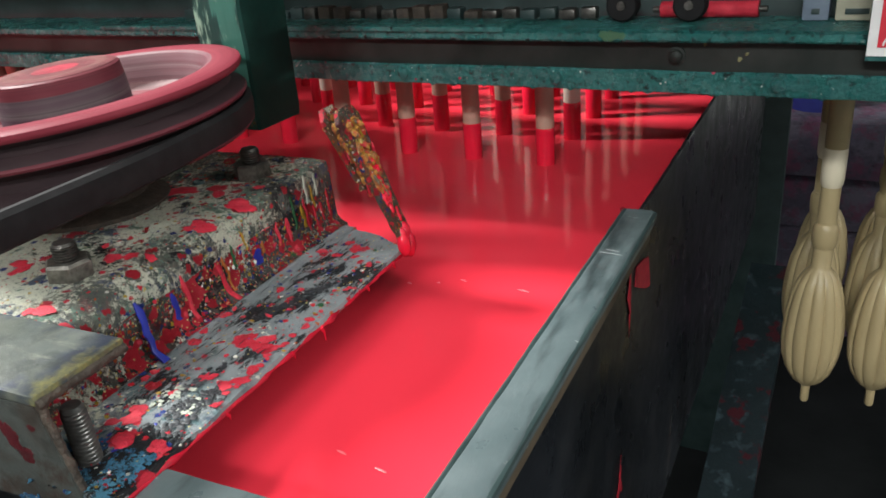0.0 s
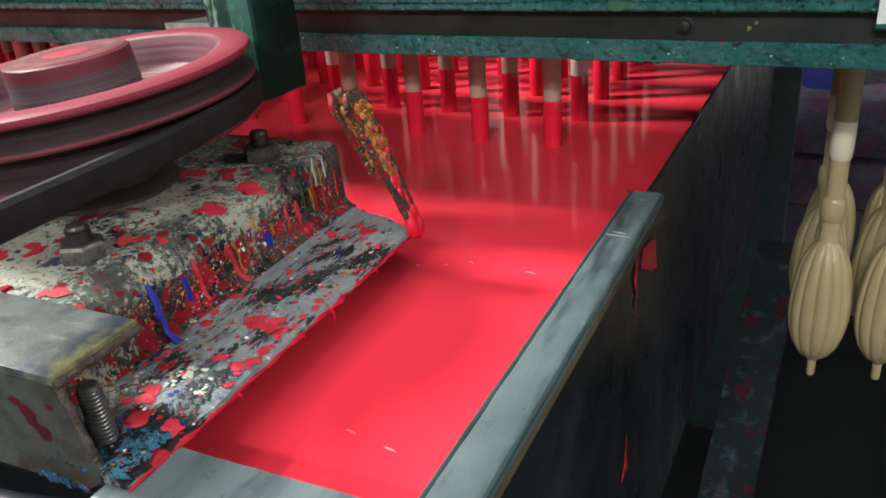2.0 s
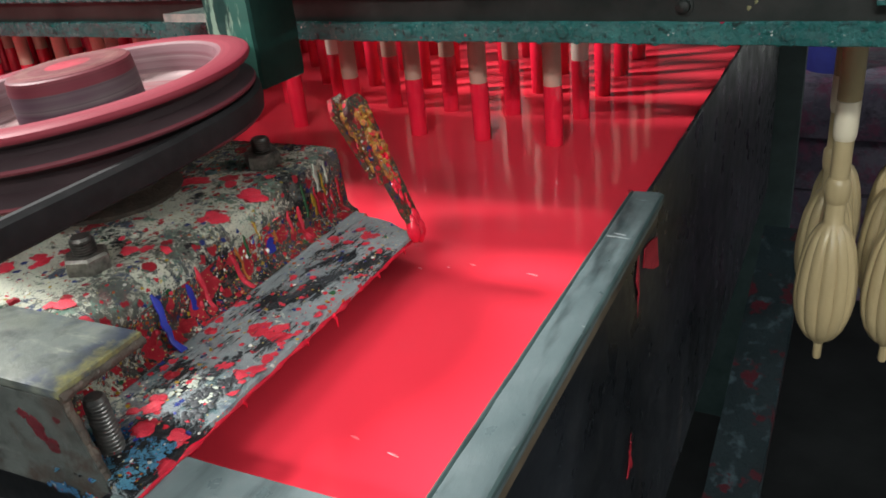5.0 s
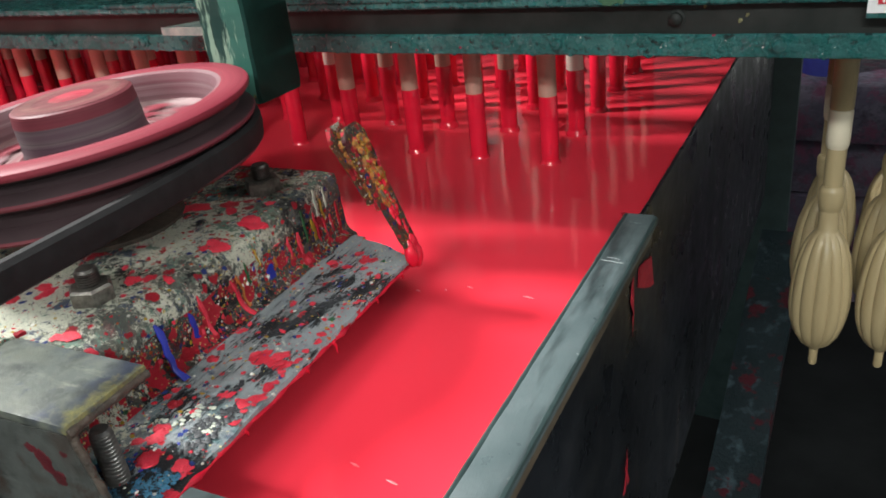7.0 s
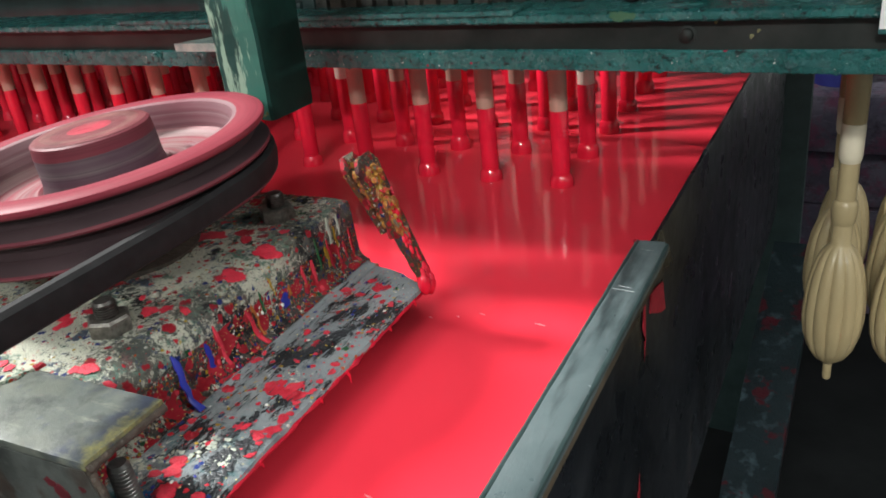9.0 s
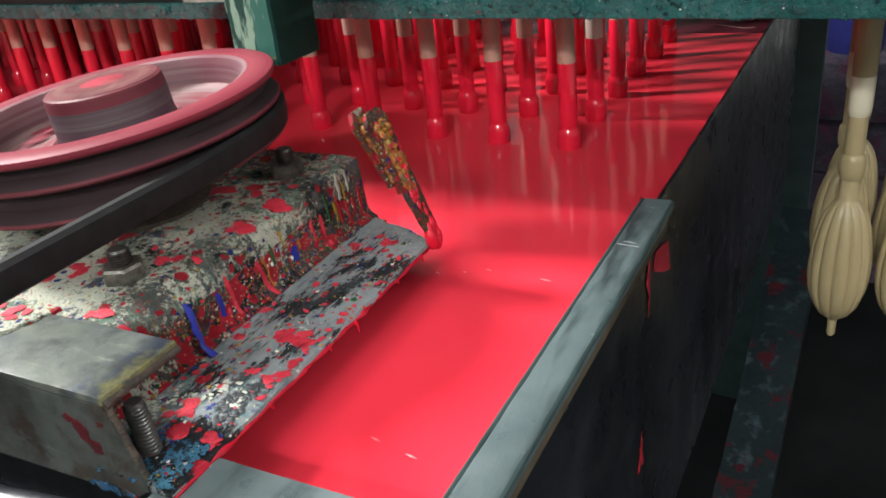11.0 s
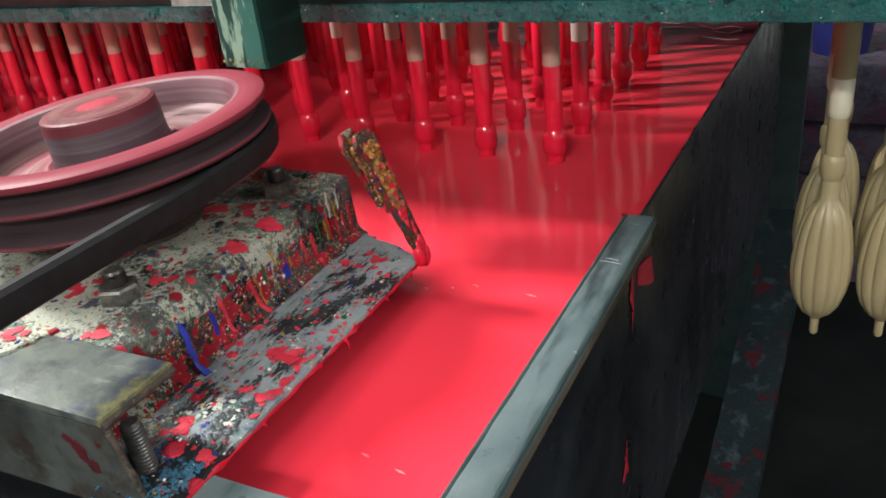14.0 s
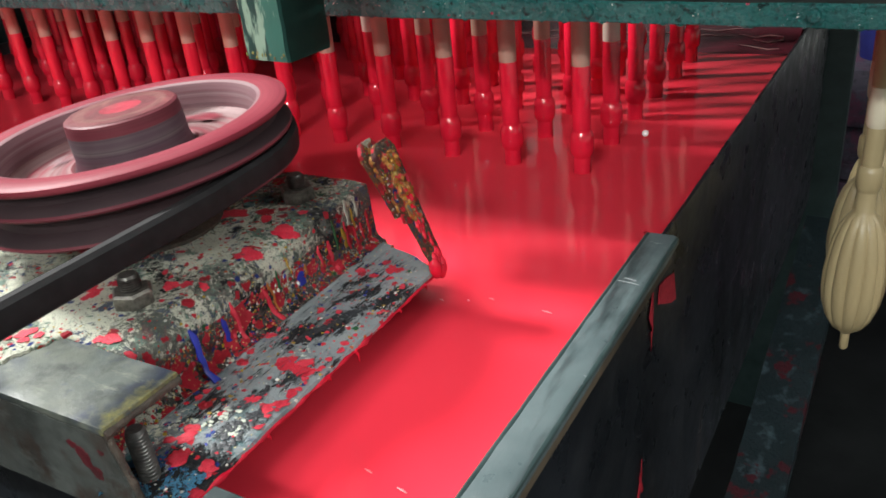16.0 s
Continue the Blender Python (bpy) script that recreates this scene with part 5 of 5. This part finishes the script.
def behind():
    """What shows past the tank: a teal frame leg, its foot rail, sheeting and tubs on the dark floor."""
    leg = new("frame_leg")
    tagged(leg, "dark teal steel frame leg standing on the floor", "post")
    part("column", box(-0.12, -0.035, 1.86, 1.94, -1.3, 0.19, 0.003), DARK, leg)
    part("face_plate", box(-0.072, -0.032, 1.850, 1.858, -0.90, 0.18, 0.002), TEAL, leg, "teal face plate")
    part("bracket_plate", box(-0.118, -0.034, 1.842, 1.8495, -0.395, 0.15, 0.002), TEAL, leg, "green bracket plate bolted to the leg")
    for z in (-0.375, -0.345, -0.315, -0.285, -0.255):
        bm = hexagon((0, 0, 0), 0.010, 0.010, turn=0.3)
        bmesh.ops.transform(bm, matrix=Matrix.Translation((-0.068, 1.842, z)) @ Matrix.Rotation(radians(90), 4, "X"), verts=bm.verts)
        part("nut", bm, TEAL, leg, "painted-over hexagon nut", smooth=False)
    bm = bmesh.new()
    a, b = Vector((-0.03, -0.10, -1.295)), Vector((-0.03, 1.31, -0.601))
    d = (b - a).normalized()
    n = Vector((0, -d.z, d.y))
    rings = []
    for i in range(44):
        c = a.lerp(b, i / 43)
        rings.append([bm.verts.new(c + Vector((w, 0, 0)) + n * h + noise.noise_vector((c + Vector((w, 0, h))) * 20) * 0.002) for w, h in ((0, 0), (0.105, 0), (0.105, -0.05), (0, -0.05))])
    for r0, r1 in zip(rings, rings[1:]):
        for k in range(4):
            bm.faces.new((r0[k], r0[(k + 1) % 4], r1[(k + 1) % 4], r1[k]))
    bm.faces.new(rings[0][::-1])
    bm.faces.new(rings[-1])
    bmesh.ops.recalc_face_normals(bm, faces=bm.faces)
    brace = part("slanting_brace", bm, BRACE_PAINT, leg, "slanting teal brace with red stains", smooth=False)
    sheet = new("stacked_sheeting")
    tagged(sheet, "stack of dusty purple-grey sheeting on the floor", "sheeting")
    for k in range(4):
        part("sheet", box(-0.50 + 0.01 * (k % 2), 1.3, 2.25 + 0.015 * (k % 3), 2.9, -1.30 + 0.205 * k, -1.10 + 0.205 * k, 0.01), PURPLE, sheet)
    tub = new("blue_tub")
    tagged(tub, "dark blue plastic tub on the stacked sheeting", "tub")
    part("tub_wall", lathe([(0.09, -0.268), (0.105, -0.12), (0.112, -0.115), (0.112, -0.105), (0.100, -0.105), (0.085, -0.26), (0.0, -0.26)], 32, at=(0.02, 2.45, -0.2165)), BLUEBOX, tub)


def on_the_beam():
    """Small machine parts that lie along the top flange of the beam."""
    roller = part("red_roller", sweep([(-0.014, 0.178, 0.1985), (0.080, 0.178, 0.1985)], 0.0080, 24), REDDRY)
    tagged(roller, "glossy red roller lying on the teal beam", "roller")
    part("axle", sweep([(-0.022, 0.178, 0.1985), (0.088, 0.178, 0.1985)], 0.003, 12), GREASY, roller)
    for k, x in enumerate((-0.048, 0.019)):
        bm = lathe([(0.004, -0.008), (0.0145, -0.008), (0.0165, -0.005), (0.0165, 0.005), (0.0145, 0.008), (0.004, 0.008)], 28)
        bmesh.ops.transform(bm, matrix=Matrix.Translation((x, 0.158, 0.2062)) @ Matrix.Rotation(radians(90), 4, "X"), verts=bm.verts)
        wheel = part("guide_wheel", bm, RUBBER)
        tagged(wheel, "small black rubber guide wheel on the beam", "wheel", "guide wheels on the beam")
        bm = lathe([(0.0045, -0.010), (0.0045, 0.010)], 14)
        bmesh.ops.transform(bm, matrix=Matrix.Translation((x, 0.158, 0.2062)) @ Matrix.Rotation(radians(90), 4, "X"), verts=bm.verts)
        part("axle", bm, GREASY, wheel)
    for name, x0, x1, mat, label in (("switch_box", 0.120, 0.143, BOX_GREY, "blue-grey switch box on the beam"), ("terminal_box", 0.148, 0.184, BOX_CREAM, "cream terminal box on the beam")):
        b = part(name, box(x0, x1, 0.160, 0.192, 0.1900, 0.232, 0.002), mat)
        tagged(b, label, "box")
        part("label_bar", box(x0 + 0.008, x1 - 0.008, 0.1588, 0.1598, 0.196, 0.201, 0.0002), DARK, b, "dark printed bar")
    chain = new("roller_chain")
    tagged(chain, "dark greasy roller chain lying along the beam", "chain")
    rnd = random.Random(21)
    for i in range(26):
        x = -0.66 + 0.0225 * i
        part("link", roughen(box(x, x + 0.018, 0.165 + rnd.uniform(-0.003, 0.003), 0.181, 0.1905, 0.203 + rnd.uniform(-0.003, 0.004), 0.003), 0.001, 60), rnd.choice((GREASY, GREASY, DARK, RUST)), chain)


BOX_GREY = plain("blue-grey box paint", (0.10, 0.13, 0.18), (0.15, 0.18, 0.23), 0.5, 0.0, 60)
BOX_CREAM = plain("cream box plastic", (0.34, 0.32, 0.24), (0.42, 0.40, 0.31), 0.5, 0.0, 60)


def brace_paint():
    n = Nodes("worn bluish brace paint", 0.5, gloss=0.15)
    c = n.mix(n.ramp(n.noise(6, 5), 0.35, 0.65), (0.004, 0.009, 0.011), (0.011, 0.019, 0.023))
    c = n.mix(n.ramp(n.noise(24, 5, offset=(3, 1, 1)), 0.54, 0.68), c, (0.040, 0.064, 0.075))
    c = n.mix(n.ramp(n.noise(15, 4, offset=(7, 7, 1)), 0.56, 0.60), c, (0.045, 0.005, 0.009))
    n.colour(c).bump(n.noise(80, 7, 0.7), 0.9, 0.005)
    return n.m


BRACE_PAINT = brace_paint()

cross_beam()
hanging_post()
light_blockers()
sign_plate()
rack()
forms()
behind()
on_the_beam()


# ---- what moves: the tank sinks evenly with all that is bolted to it, and the pulley spins ----
def motions():
    def sunk(t):
        return 0.0479 - 0.0057 * t

    for ob in (TANK, BATH, DRIVE, BRACE, BELT):
        walk(ob, [(t, pose(0, 0, sunk(t), 0, 0, TURN)) for t in (0.0, 4.0, 8.0, 12.0, 16.0)])
    base = pose(0, 0, 0, 0, 0, TURN)
    at = base @ Vector((-0.108, 0.375, 0))
    walk(BUBBLE_UP, [(t, pose(at.x, at.y, sunk(t) + z)) for t, z in ((0.0, -0.20), (14.5, -0.20), (14.9, -0.037), (16.0, -0.036))])
    rows = []
    for k in range(161):
        t = k / 10
        at = base @ Vector((HUB[0], HUB[1], 0))
        rows.append((t, pose(at.x, at.y, sunk(t) + 0.131, NOD, -TILT, 0) @ pose(0, 0, -0.13, 0, 0, 83.0 * k % 360)))
    walk(WHEEL, rows)


motions()
